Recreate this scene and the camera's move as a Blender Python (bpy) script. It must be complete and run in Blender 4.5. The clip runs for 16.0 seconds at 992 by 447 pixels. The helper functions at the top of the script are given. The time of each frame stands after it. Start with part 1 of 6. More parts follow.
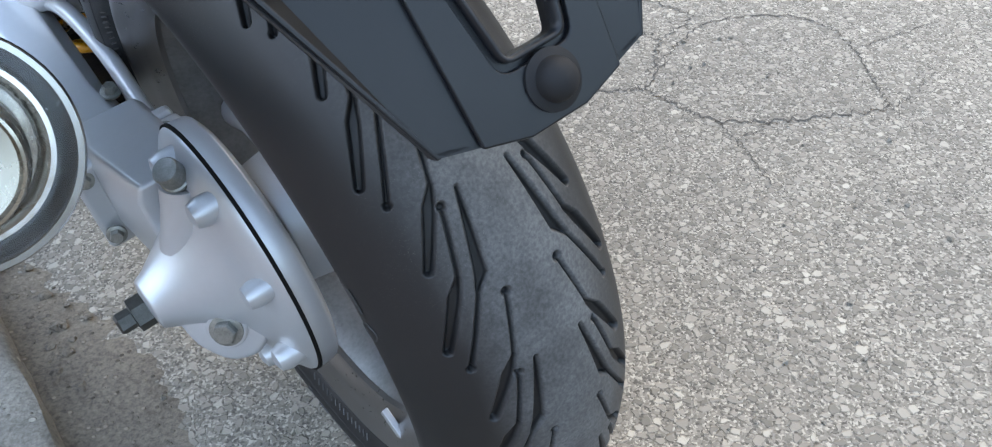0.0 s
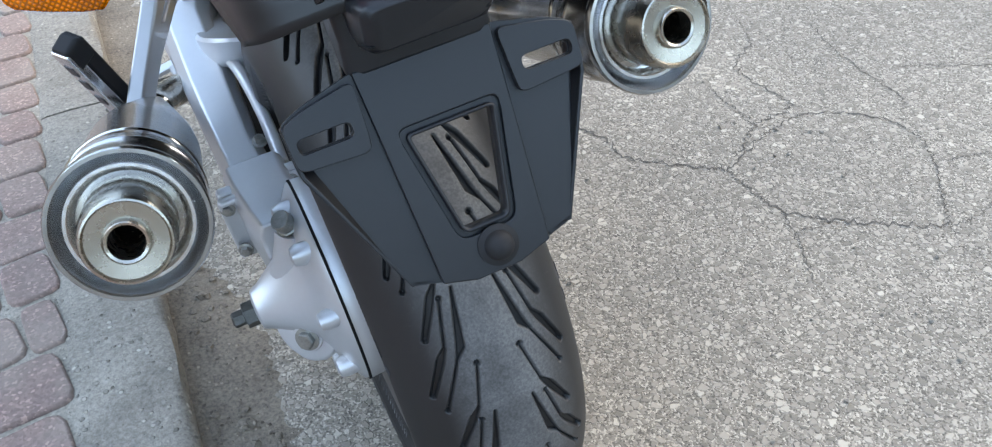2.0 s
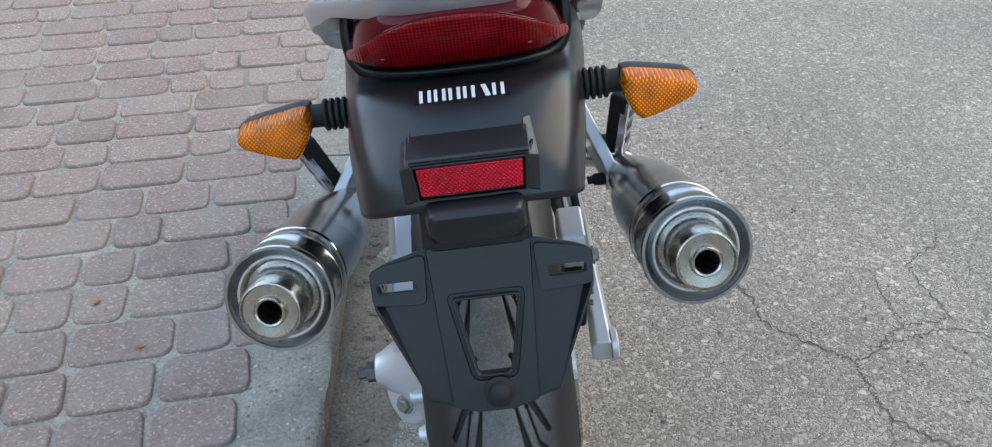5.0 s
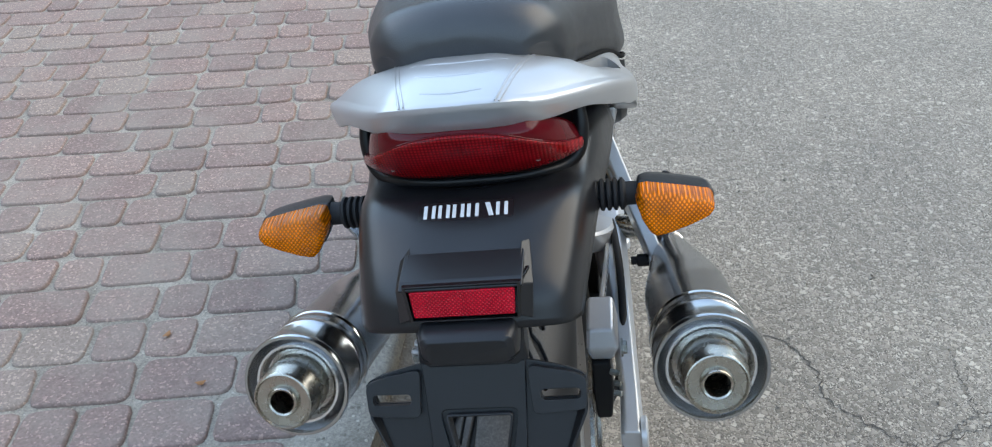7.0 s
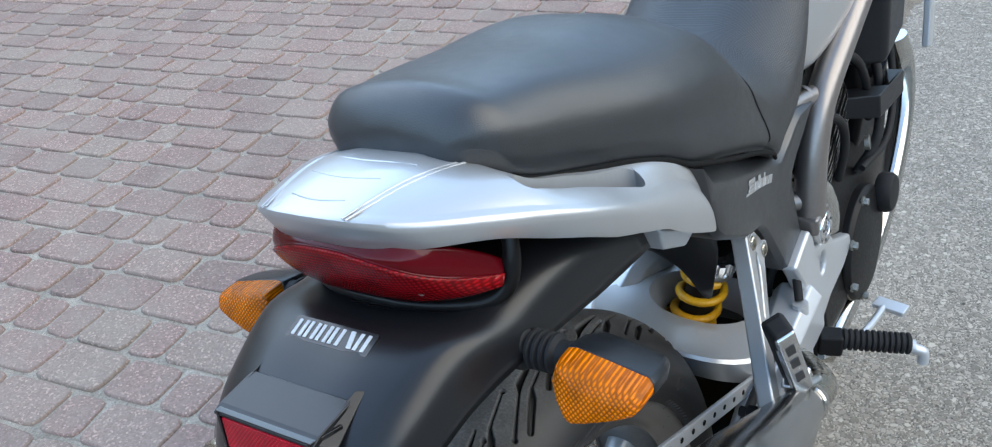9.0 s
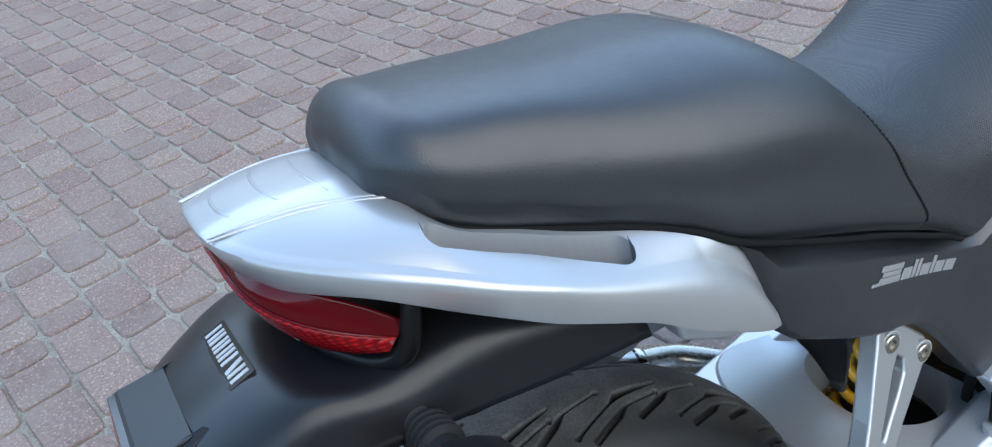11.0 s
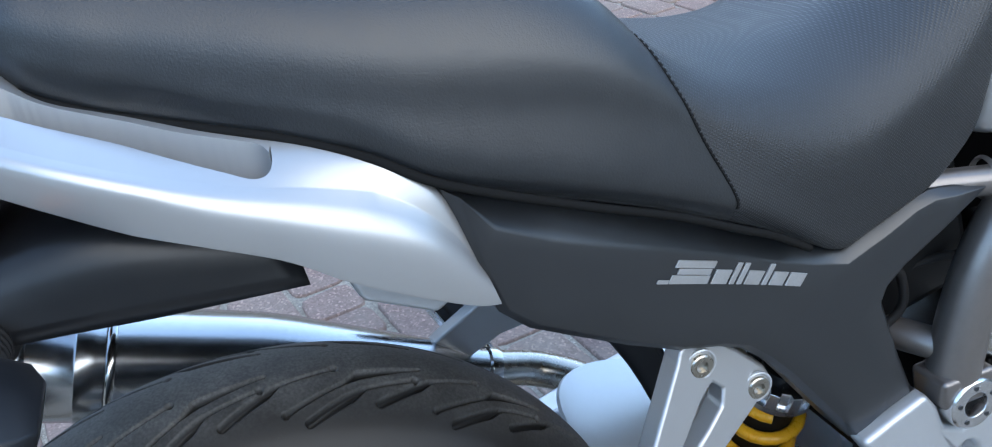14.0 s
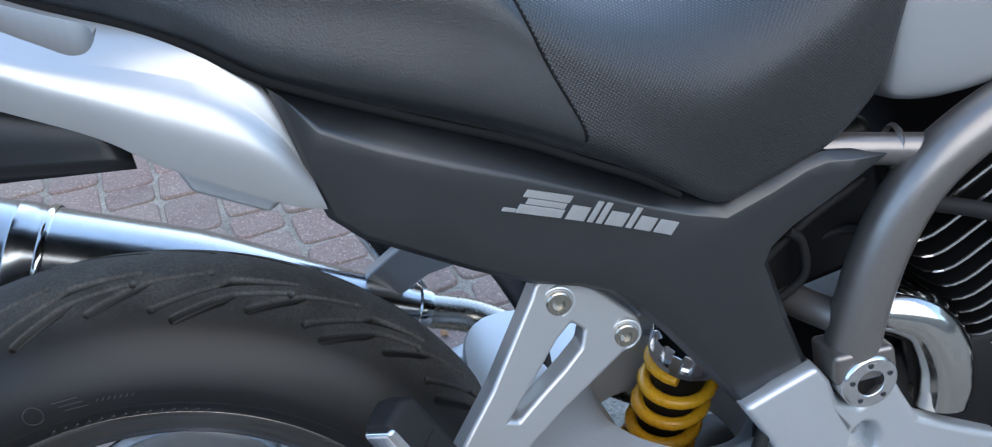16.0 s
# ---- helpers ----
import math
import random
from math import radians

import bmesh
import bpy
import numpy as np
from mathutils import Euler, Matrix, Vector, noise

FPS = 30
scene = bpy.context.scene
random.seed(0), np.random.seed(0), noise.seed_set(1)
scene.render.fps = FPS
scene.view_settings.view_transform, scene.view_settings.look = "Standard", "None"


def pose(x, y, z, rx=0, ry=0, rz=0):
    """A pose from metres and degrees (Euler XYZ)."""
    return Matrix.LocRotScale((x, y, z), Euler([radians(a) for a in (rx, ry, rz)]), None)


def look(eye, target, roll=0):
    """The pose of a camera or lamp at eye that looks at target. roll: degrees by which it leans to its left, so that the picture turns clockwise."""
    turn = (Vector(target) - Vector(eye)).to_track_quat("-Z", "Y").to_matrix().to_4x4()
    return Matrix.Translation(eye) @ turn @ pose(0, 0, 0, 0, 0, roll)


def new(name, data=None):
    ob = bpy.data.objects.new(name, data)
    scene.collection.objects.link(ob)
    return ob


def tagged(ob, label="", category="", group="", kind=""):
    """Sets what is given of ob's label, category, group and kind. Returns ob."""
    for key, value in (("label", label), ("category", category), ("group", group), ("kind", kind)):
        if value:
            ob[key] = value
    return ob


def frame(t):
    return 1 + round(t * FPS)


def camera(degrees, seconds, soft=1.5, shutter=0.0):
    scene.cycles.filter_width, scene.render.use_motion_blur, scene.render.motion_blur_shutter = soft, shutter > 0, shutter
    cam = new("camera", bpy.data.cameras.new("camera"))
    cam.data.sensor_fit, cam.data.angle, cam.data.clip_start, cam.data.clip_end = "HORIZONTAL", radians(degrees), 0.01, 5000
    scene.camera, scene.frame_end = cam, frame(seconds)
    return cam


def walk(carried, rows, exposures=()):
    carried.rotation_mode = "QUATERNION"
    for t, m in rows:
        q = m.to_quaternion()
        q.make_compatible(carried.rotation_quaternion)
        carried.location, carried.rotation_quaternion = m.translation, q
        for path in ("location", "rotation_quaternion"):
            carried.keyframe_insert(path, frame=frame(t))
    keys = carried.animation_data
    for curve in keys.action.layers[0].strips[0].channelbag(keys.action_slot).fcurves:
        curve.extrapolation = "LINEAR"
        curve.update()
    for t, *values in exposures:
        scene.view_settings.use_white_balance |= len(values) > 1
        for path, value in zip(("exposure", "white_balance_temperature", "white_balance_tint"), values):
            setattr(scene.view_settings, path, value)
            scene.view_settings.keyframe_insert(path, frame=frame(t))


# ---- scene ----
cam = camera(56.5, 16.0, soft=1.15)
PATH = [
    (0, (-0.249, -0.605, 0.788), (0.62, 0.675, -0.479), -5.4),
    (0.5, (-0.223, -0.637, 0.802), (0.516, 0.718, -0.47), -5.2),
    (1, (-0.211, -0.664, 0.852), (0.467, 0.721, -0.421), -4.8),
    (1.5, (-0.208, -0.715, 0.915), (0.411, 0.7, -0.356), -4.4),
    (2, (-0.203, -0.77, 0.98), (0.377, 0.671, -0.279), -3.7),
    (2.5, (-0.191, -0.814, 1.013), (0.311, 0.674, -0.225), -3.5),
    (3, (-0.143, -0.865, 1.047), (0.147, 0.698, -0.167), -4.0),
    (3.5, (-0.1, -0.906, 1.096), (0.091, 0.694, -0.09), -2.4),
    (4, (-0.087, -0.932, 1.132), (0.064, 0.692, -0.025), -1.9),
    (4.2, (-0.083, -0.935, 1.141), (0.057, 0.693, -0.012), -1.4),
    (6.3, (-0.013, -0.946, 1.279), (-0.027, 0.711, 0.158), 0.7),
    (6.5, (-0.004, -0.943, 1.286), (-0.038, 0.708, 0.158), 0.2),
    (7, (0.038, -0.879, 1.277), (-0.116, 0.761, 0.143), -1.4),
    (7.5, (0.109, -0.782, 1.287), (-0.156, 0.83, 0.133), -1.0),
    (8, (0.211, -0.713, 1.282), (-0.347, 0.818, 0.123), -4.9),
    (8.5, (0.348, -0.652, 1.275), (-0.495, 0.78, 0.161), -7.4),
    (9, (0.401, -0.547, 1.248), (-0.633, 0.789, 0.178), -8.1),
    (9.5, (0.43, -0.43, 1.235), (-0.771, 0.764, 0.172), -8.8),
    (9.7, (0.449, -0.393, 1.227), (-0.833, 0.714, 0.162), -9.9),
    (11.8, (0.512, -0.142, 1.178), (-1.048, 0.485, 0.094), -10.5),
    (12, (0.516, -0.124, 1.164), (-1.05, 0.519, 0.099), -9.7),
    (12.5, (0.533, -0.031, 1.135), (-1.082, 0.515, 0.089), -9.9),
    (13, (0.531, 0.015, 1.116), (-1.099, 0.542, 0.084), -9.5),
    (13.5, (0.541, 0.012, 1.072), (-1.106, 0.528, 0.062), -8.7),
    (14, (0.541, 0.05, 1.044), (-1.111, 0.569, 0.044), -7.1),
    (14.5, (0.573, 0.089, 1.029), (-1.097, 0.561, 0.034), -6.4),
    (15, (0.587, 0.118, 1.018), (-1.087, 0.551, 0.012), -5.8),
    (15.5, (0.602, 0.154, 1.006), (-1.081, 0.546, -0.002), -4.9),
    (16, (0.611, 0.186, 0.994), (-1.084, 0.523, -0.013), -4.9),
]
walk(cam, [(t, look(e, g, r)) for t, e, g, r in PATH], exposures=[(0.0, 2.96, 9500, 10), (3.0, 3.0, 9350, 9), (4.0, 2.78, 9200, 8), (6.5, 2.57, 9200, 7), (9.5, 2.62, 8300, 5), (12.5, 2.28, 7450, 4), (14.5, 2.53, 7350, 6), (16.0, 2.42, 7500, 7)])

# ---- light ----
world = bpy.data.worlds.new("sky")
scene.world = world
world.use_nodes = True
wn = world.node_tree.nodes
sky = wn.new("ShaderNodeTexSky")
sky.sky_type = "NISHITA"
sky.sun_disc = False
sky.sun_elevation, sky.sun_rotation = radians(38), radians(284)
sky.air_density, sky.dust_density, sky.ozone_density = 1.0, 0.1, 3.0
wn["Background"].inputs["Strength"].default_value = 0.15
world.node_tree.links.new(sky.outputs[0], wn["Background"].inputs["Color"])
sun = new("sun", bpy.data.lights.new("sun", "SUN"))
sun.data.energy, sun.data.angle, sun.data.color = 0.5, radians(66), (1.0, 0.95, 0.89)
sun.matrix_world = look((2.2, 0.55, 6.1), (0, 0, 4.4))

# ---- materials ----
def material(name, colour, rough=0.5, metal=0.0, coat=0.0, spec=0.5):
    m = bpy.data.materials.new(name)
    m.use_nodes = True
    b = m.node_tree.nodes["Principled BSDF"]
    b.inputs["Base Color"].default_value = (*colour, 1)
    b.inputs["Roughness"].default_value = rough
    b.inputs["Metallic"].default_value = metal
    b.inputs["Coat Weight"].default_value = coat
    b.inputs["Coat Roughness"].default_value = 0.08
    b.inputs["Specular IOR Level"].default_value = spec
    return m


def node(m, kind, **kw):
    n = m.node_tree.nodes.new(kind)
    for k, v in kw.items():
        n.inputs[k.replace("_", " ")].default_value = v
    return n


def wire(m, a, b):
    m.node_tree.links.new(a, b)


def principled(m):
    return m.node_tree.nodes["Principled BSDF"]


def coords(m):
    return m.node_tree.nodes.new("ShaderNodeTexCoord").outputs["Object"]


def ramp(m, fac, stops):
    r = m.node_tree.nodes.new("ShaderNodeValToRGB")
    while len(r.color_ramp.elements) < len(stops):
        r.color_ramp.elements.new(0.5)
    for e, (p, c) in zip(r.color_ramp.elements, stops):
        e.position = p
        e.color = (*c, 1) if len(c) == 3 else c
    wire(m, fac, r.inputs[0])
    return r.outputs[0]


def noise_tex(m, scale, detail=4.0, rough=0.6, vec=None):
    n = node(m, "ShaderNodeTexNoise", Scale=scale, Detail=detail, Roughness=rough)
    wire(m, vec or coords(m), n.inputs["Vector"])
    return n.outputs["Fac"]


def bump(m, height, strength, distance, normal=None):
    b = node(m, "ShaderNodeBump", Strength=strength, Distance=distance)
    wire(m, height, b.inputs["Height"])
    if normal:
        wire(m, normal, b.inputs["Normal"])
    wire(m, b.outputs[0], principled(m).inputs["Normal"])
    return b.outputs[0]


def mix(m, fac, a, b, mode="MIX"):
    n = m.node_tree.nodes.new("ShaderNodeMix")
    n.data_type, n.blend_type = "RGBA", mode
    if isinstance(fac, float):
        n.inputs[0].default_value = fac
    else:
        wire(m, fac, n.inputs[0])
    for s, v in ((6, a), (7, b)):
        if isinstance(v, tuple):
            n.inputs[s].default_value = (*v, 1)
        else:
            wire(m, v, n.inputs[s])
    return n.outputs[2]


def vary(m, colour, amount, scale, rough=None, rough_amount=0.1, bump_scale=0, bump_strength=0.2, bump_distance=0.0005):
    """Two scales of unevenness in colour and gloss, and a fine grain."""
    p = principled(m)
    big, small = noise_tex(m, scale, 3), noise_tex(m, scale * 9, 5)
    lo = tuple(c * (1 - amount) for c in colour)
    hi = tuple(min(1, c * (1 + amount)) for c in colour)
    c1 = ramp(m, big, [(0.3, lo), (0.7, hi)])
    c2 = ramp(m, small, [(0.3, lo), (0.7, hi)])
    wire(m, mix(m, 0.5, c1, c2), p.inputs["Base Color"])
    if rough is not None:
        r = ramp(m, small, [(0.25, (rough - rough_amount,) * 3), (0.75, (rough + rough_amount,) * 3)])
        wire(m, r, p.inputs["Roughness"])
    if bump_scale:
        bump(m, noise_tex(m, bump_scale, 2), bump_strength, bump_distance)
    return m


M_RUBBER = material("tyre rubber", (0.022, 0.022, 0.023), 0.62)
M_BLACK = vary(material("black satin plastic", (0.011, 0.012, 0.014), 0.34, spec=0.33), (0.011, 0.012, 0.014), 0.12, 14, 0.34, 0.05, 2500, 0.12, 0.0002)
M_FENDER = vary(material("black matt paint", (0.008, 0.0085, 0.010), 0.31, spec=0.42), (0.008, 0.0085, 0.010), 0.1, 9, 0.31, 0.03, 3000, 0.05, 0.0002)
M_GLOSS = material("gloss black plastic", (0.008, 0.008, 0.009), 0.12)
M_SILVER = vary(material("silver paint", (0.43, 0.438, 0.445), 0.36, 0.62, 0.4), (0.43, 0.438, 0.445), 0.012, 6)
M_CAST = vary(material("painted aluminium casting", (0.485, 0.505, 0.525), 0.38, 0.5, 0.2), (0.485, 0.505, 0.525), 0.03, 16, 0.36, 0.03, 900, 0.06, 0.0002)
M_ALU = vary(material("polished aluminium", (0.75, 0.75, 0.76), 0.22, 1.0), (0.75, 0.75, 0.76), 0.06, 20, 0.22, 0.07)
M_CHROME = vary(material("polished stainless steel", (0.55, 0.535, 0.51), 0.14, 1.0), (0.55, 0.535, 0.51), 0.07, 12, 0.14, 0.05)
M_SATIN = vary(material("satin stainless sheet", (0.42, 0.42, 0.42), 0.2, 1.0), (0.42, 0.42, 0.42), 0.08, 9, 0.21, 0.04)
M_STEEL = vary(material("brushed stainless steel", (0.42, 0.39, 0.34), 0.26, 1.0), (0.42, 0.39, 0.34), 0.08, 7, 0.27, 0.03)
# matt black for soot, seams, rubber, and the painted shade in small holes
M_DARK = material("soot and shade black", (0.011, 0.011, 0.011), 0.9, spec=0.1)
M_ZINC = vary(material("weathered zinc bolt", (0.26, 0.265, 0.25), 0.42, 0.85), (0.26, 0.265, 0.25), 0.4, 120, 0.45, 0.12)
M_NUT = vary(material("dark weathered nut", (0.085, 0.085, 0.08), 0.42, 0.85), (0.085, 0.085, 0.08), 0.4, 120, 0.45, 0.12)
M_FRAME = vary(material("bronze grey metallic paint", (0.23, 0.21, 0.2), 0.30, 0.75, 0.3), (0.23, 0.21, 0.2), 0.08, 18, 0.36, 0.05)
M_COVER = vary(material("dark grey metallic plastic", (0.0125, 0.0142, 0.0168), 0.38, spec=0.85), (0.0125, 0.0142, 0.0168), 0.08, 14, 0.36, 0.03, 2500, 0.06, 0.0002)
M_SEAT = vary(material("black seat vinyl", (0.0155, 0.0178, 0.0205), 0.4, spec=0.75), (0.0155, 0.0178, 0.0205), 0.2, 9, 0.41, 0.05, 700, 0.4, 0.0005)
M_SEAT2 = material("black textured seat vinyl", (0.014, 0.016, 0.0185), 0.42, spec=0.75)
M_RIMBLACK = material("dull black rim plastic", (0.006, 0.006, 0.0065), 0.3, spec=0.2)
M_YELLOW = vary(material("yellow spring enamel", (0.75, 0.36, 0.02), 0.3), (0.75, 0.36, 0.02), 0.08, 30, 0.3, 0.08)
M_GRIP = material("black peg rubber", (0.012, 0.012, 0.013), 0.7, spec=0.3)
M_WHITE = vary(material("worn white emblem", (0.48, 0.5, 0.52), 0.4), (0.48, 0.5, 0.52), 0.15, 150)
M_EMBLEM = vary(material("silver emblem foil", (0.45, 0.46, 0.47), 0.35, 0.6), (0.45, 0.46, 0.47), 0.1, 60, 0.35, 0.06)
M_ENGINE = vary(material("black engine paint", (0.005, 0.005, 0.0055), 0.45, spec=0.2), (0.006, 0.006, 0.0065), 0.2, 20, 0.45, 0.08)


def lens(name, colour, pitch, turn=45, depth=0.5, low=0.55):
    """Coloured lens plastic with a moulded prism pattern."""
    m = material(name, colour, 0.12, spec=0.2)
    mp = node(m, "ShaderNodeMapping")
    mp.inputs["Rotation"].default_value = (0, radians(turn), 0)
    wire(m, coords(m), mp.inputs["Vector"])
    waves = []
    for axis in "XZ":
        w = node(m, "ShaderNodeTexWave", Scale=2 * math.pi / (20 * pitch), Distortion=0.0)
        w.bands_direction = axis
        wire(m, mp.outputs[0], w.inputs["Vector"])
        waves.append(w.outputs["Color"])
    cell = mix(m, 1.0, waves[0], waves[1], "MULTIPLY")
    blot = noise_tex(m, 45, 3)
    dark, lite = (tuple(min(1, c * k) for c in colour) for k in (low, 2.05 - low))
    c = ramp(m, cell, [(0.02, dark), (0.6, lite)])
    c = mix(m, 1.0, c, ramp(m, blot, [(0.35, (0.7, 0.7, 0.7)), (0.7, (1.15, 1.15, 1.15))]), "MULTIPLY")
    wire(m, c, principled(m).inputs["Base Color"])
    bump(m, cell, depth, 0.0012)
    return m


M_AMBER = lens("amber lens", (0.6, 0.13, 0.002), 0.0030, depth=0.5, low=0.55)
M_RED = lens("red lens", (0.23, 0.003, 0.006), 0.0034, 0, 0.25, 0.6)
M_REFLECT = lens("red reflector", (0.5, 0.006, 0.02), 0.0026, low=0.7)
M_DEEP = material("dark red smooth lens", (0.085, 0.0015, 0.004), 0.09, spec=0.22)

# asphalt with pale gravel
M_ROAD = material("worn asphalt", (0.2, 0.19, 0.18), 0.85)
M_KERB = material("concrete kerb", (0.32, 0.3, 0.27), 0.9)
M_PAVER = material("red concrete paver", (0.3, 0.2, 0.19), 0.85)
M_SAND = material("joint sand", (0.34, 0.29, 0.24), 0.95)
M_DIRT = material("damp gutter dirt", (0.16, 0.14, 0.12), 0.95)
M_CRACK = material("crack", (0.075, 0.067, 0.058), 0.95)


def build_ground_materials():
    m = M_ROAD
    p, v = principled(m), coords(m)
    warp = node(m, "ShaderNodeTexNoise", Scale=130.0, Detail=3.0)
    wire(m, v, warp.inputs["Vector"])
    vv = m.node_tree.nodes.new("ShaderNodeVectorMath")
    vv.operation = "MULTIPLY_ADD"
    vv.inputs[1].default_value = (0.006, 0.006, 0.006)
    wire(m, warp.outputs["Color"], vv.inputs[0])
    wire(m, v, vv.inputs[2])
    v2 = vv.outputs[0]
    cells = node(m, "ShaderNodeTexVoronoi", Scale=95.0)
    wire(m, v2, cells.inputs["Vector"])
    edge = node(m, "ShaderNodeTexVoronoi", Scale=95.0)
    edge.feature = "DISTANCE_TO_EDGE"
    wire(m, v2, edge.inputs["Vector"])
    fine = node(m, "ShaderNodeTexVoronoi", Scale=380.0)
    wire(m, v2, fine.inputs["Vector"])
    sep = m.node_tree.nodes.new("ShaderNodeSeparateColor")
    wire(m, cells.outputs["Color"], sep.inputs[0])
    sep2 = m.node_tree.nodes.new("ShaderNodeSeparateColor")
    wire(m, fine.outputs["Color"], sep2.inputs[0])
    stone = ramp(m, sep.outputs[0], [(0.0, (0.157, 0.141, 0.121)), (0.5, (0.246, 0.22, 0.19)), (0.85, (0.33, 0.297, 0.255)), (1.0, (0.44, 0.4, 0.345))])
    grit = ramp(m, sep2.outputs[1], [(0.0, (0.078, 0.07, 0.06)), (0.35, (0.178, 0.16, 0.138)), (0.7, (0.236, 0.212, 0.184)), (1.0, (0.44, 0.4, 0.345))])
    mask = ramp(m, edge.outputs["Distance"], [(0.06, (0, 0, 0)), (0.16, (1, 1, 1))])
    pick = ramp(m, sep.outputs[1], [(0.35, (0, 0, 0)), (0.45, (1, 1, 1))])
    both = mix(m, 1.0, mask, pick, "MULTIPLY")
    col = mix(m, both, grit, stone)
    patches = ramp(m, noise_tex(m, 1.3, 4), [(0.3, (0.84, 0.815, 0.78)), (0.7, (1.16, 1.11, 1.04))])
    wire(m, mix(m, 1.0, col, patches, "MULTIPLY"), p.inputs["Base Color"])
    bump(m, mix(m, 0.4, both, grit), 0.8, 0.003)
    for m, a, b, s in ((M_KERB, (0.17, 0.15, 0.128), (0.36, 0.325, 0.28), 90.0), (M_SAND, (0.22, 0.195, 0.165), (0.42, 0.375, 0.32), 150.0), (M_DIRT, (0.098, 0.08, 0.063), (0.265, 0.22, 0.176), 120.0)):
        v = coords(m)
        body = ramp(m, noise_tex(m, 170, 8, 0.85), [(0.36, tuple(x * 0.8 for x in a)), (0.64, b)])
        grain = node(m, "ShaderNodeTexVoronoi", Scale=s)
        wire(m, v, grain.inputs["Vector"])
        sp = m.node_tree.nodes.new("ShaderNodeSeparateColor")
        wire(m, grain.outputs["Color"], sp.inputs[0])
        stone = ramp(m, sp.outputs[0], [(0, tuple(x * 0.85 for x in a)), (0.45, tuple((x + y) / 2 for x, y in zip(a, b))), (1, tuple(min(1, x * 1.35) for x in b))])
        dot = ramp(m, grain.outputs["Distance"], [(0.26, (1, 1, 1)), (0.36, (0, 0, 0))])
        some = ramp(m, sp.outputs[1], [(0.62, (0, 0, 0)), (0.7, (1, 1, 1))])
        on = mix(m, 1.0, dot, some, "MULTIPLY")
        d = ramp(m, noise_tex(m, 7, 6, 0.7), [(0.3, (0.62, 0.6, 0.57)), (0.7, (1.18, 1.16, 1.12))])
        wire(m, mix(m, 1.0, mix(m, on, body, stone), d, "MULTIPLY"), principled(m).inputs["Base Color"])
        bump(m, mix(m, 0.4, on, noise_tex(m, 120, 6, 0.7)), 1.0, 0.004)
    m = M_PAVER
    info = m.node_tree.nodes.new("ShaderNodeObjectInfo")
    isl = m.node_tree.nodes.new("ShaderNodeNewGeometry")
    add = m.node_tree.nodes.new("ShaderNodeMath")
    add.operation = "ADD"
    wire(m, info.outputs["Random"], add.inputs[0])
    wire(m, isl.outputs["Random Per Island"], add.inputs[1])
    fr = m.node_tree.nodes.new("ShaderNodeMath")
    fr.operation = "FRACT"
    wire(m, add.outputs[0], fr.inputs[0])
    geo = m.node_tree.nodes.new("ShaderNodeNewGeometry")
    tone = ramp(m, fr.outputs[0], [(0, (0.21, 0.142, 0.121)), (0.5, (0.25, 0.164, 0.138)), (0.85, (0.275, 0.187, 0.155)), (1, (0.26, 0.194, 0.157))])
    pos = geo.outputs["Position"]
    speck = node(m, "ShaderNodeTexVoronoi", Scale=240.0)
    wire(m, pos, speck.inputs["Vector"])
    sp = m.node_tree.nodes.new("ShaderNodeSeparateColor")
    wire(m, speck.outputs["Color"], sp.inputs[0])
    gr = ramp(m, sp.outputs[0], [(0, (0.72, 0.72, 0.72)), (0.85, (1.05, 1.05, 1.05)), (1, (1.7, 1.65, 1.6))])
    c = mix(m, 1.0, tone, gr, "MULTIPLY")
    dust = ramp(m, noise_tex(m, 5, 6, 0.7, pos), [(0.42, (0, 0, 0)), (0.75, (0.75, 0.75, 0.75))])
    wire(m, mix(m, dust, c, (0.262, 0.216, 0.176)), principled(m).inputs["Base Color"])
    bump(m, mix(m, 0.5, sp.outputs[0], noise_tex(m, 60, 5, 0.6, pos)), 0.6, 0.003)


build_ground_materials()


def build_seat_weave():
    """Raised carbon-look ribs of the rider's seat."""
    m = M_SEAT2
    v = coords(m)
    mp = node(m, "ShaderNodeMapping")
    mp.inputs["Rotation"].default_value = (radians(38), 0, 0)
    wire(m, v, mp.inputs["Vector"])
    w1 = node(m, "ShaderNodeTexWave", Scale=160.0, Distortion=0.0)
    w1.bands_direction = "Z"
    wire(m, mp.outputs[0], w1.inputs["Vector"])
    w2 = node(m, "ShaderNodeTexWave", Scale=140.0, Distortion=0.0)
    w2.bands_direction = "Y"
    wire(m, mp.outputs[0], w2.inputs["Vector"])
    h = mix(m, 1.0, w1.outputs["Color"], w2.outputs["Color"], "MULTIPLY")
    bump(m, h, 0.4, 0.0008)
    r = ramp(m, h, [(0.1, (0.6,) * 3), (0.8, (0.38,) * 3)])
    wire(m, r, principled(m).inputs["Roughness"])


build_seat_weave()


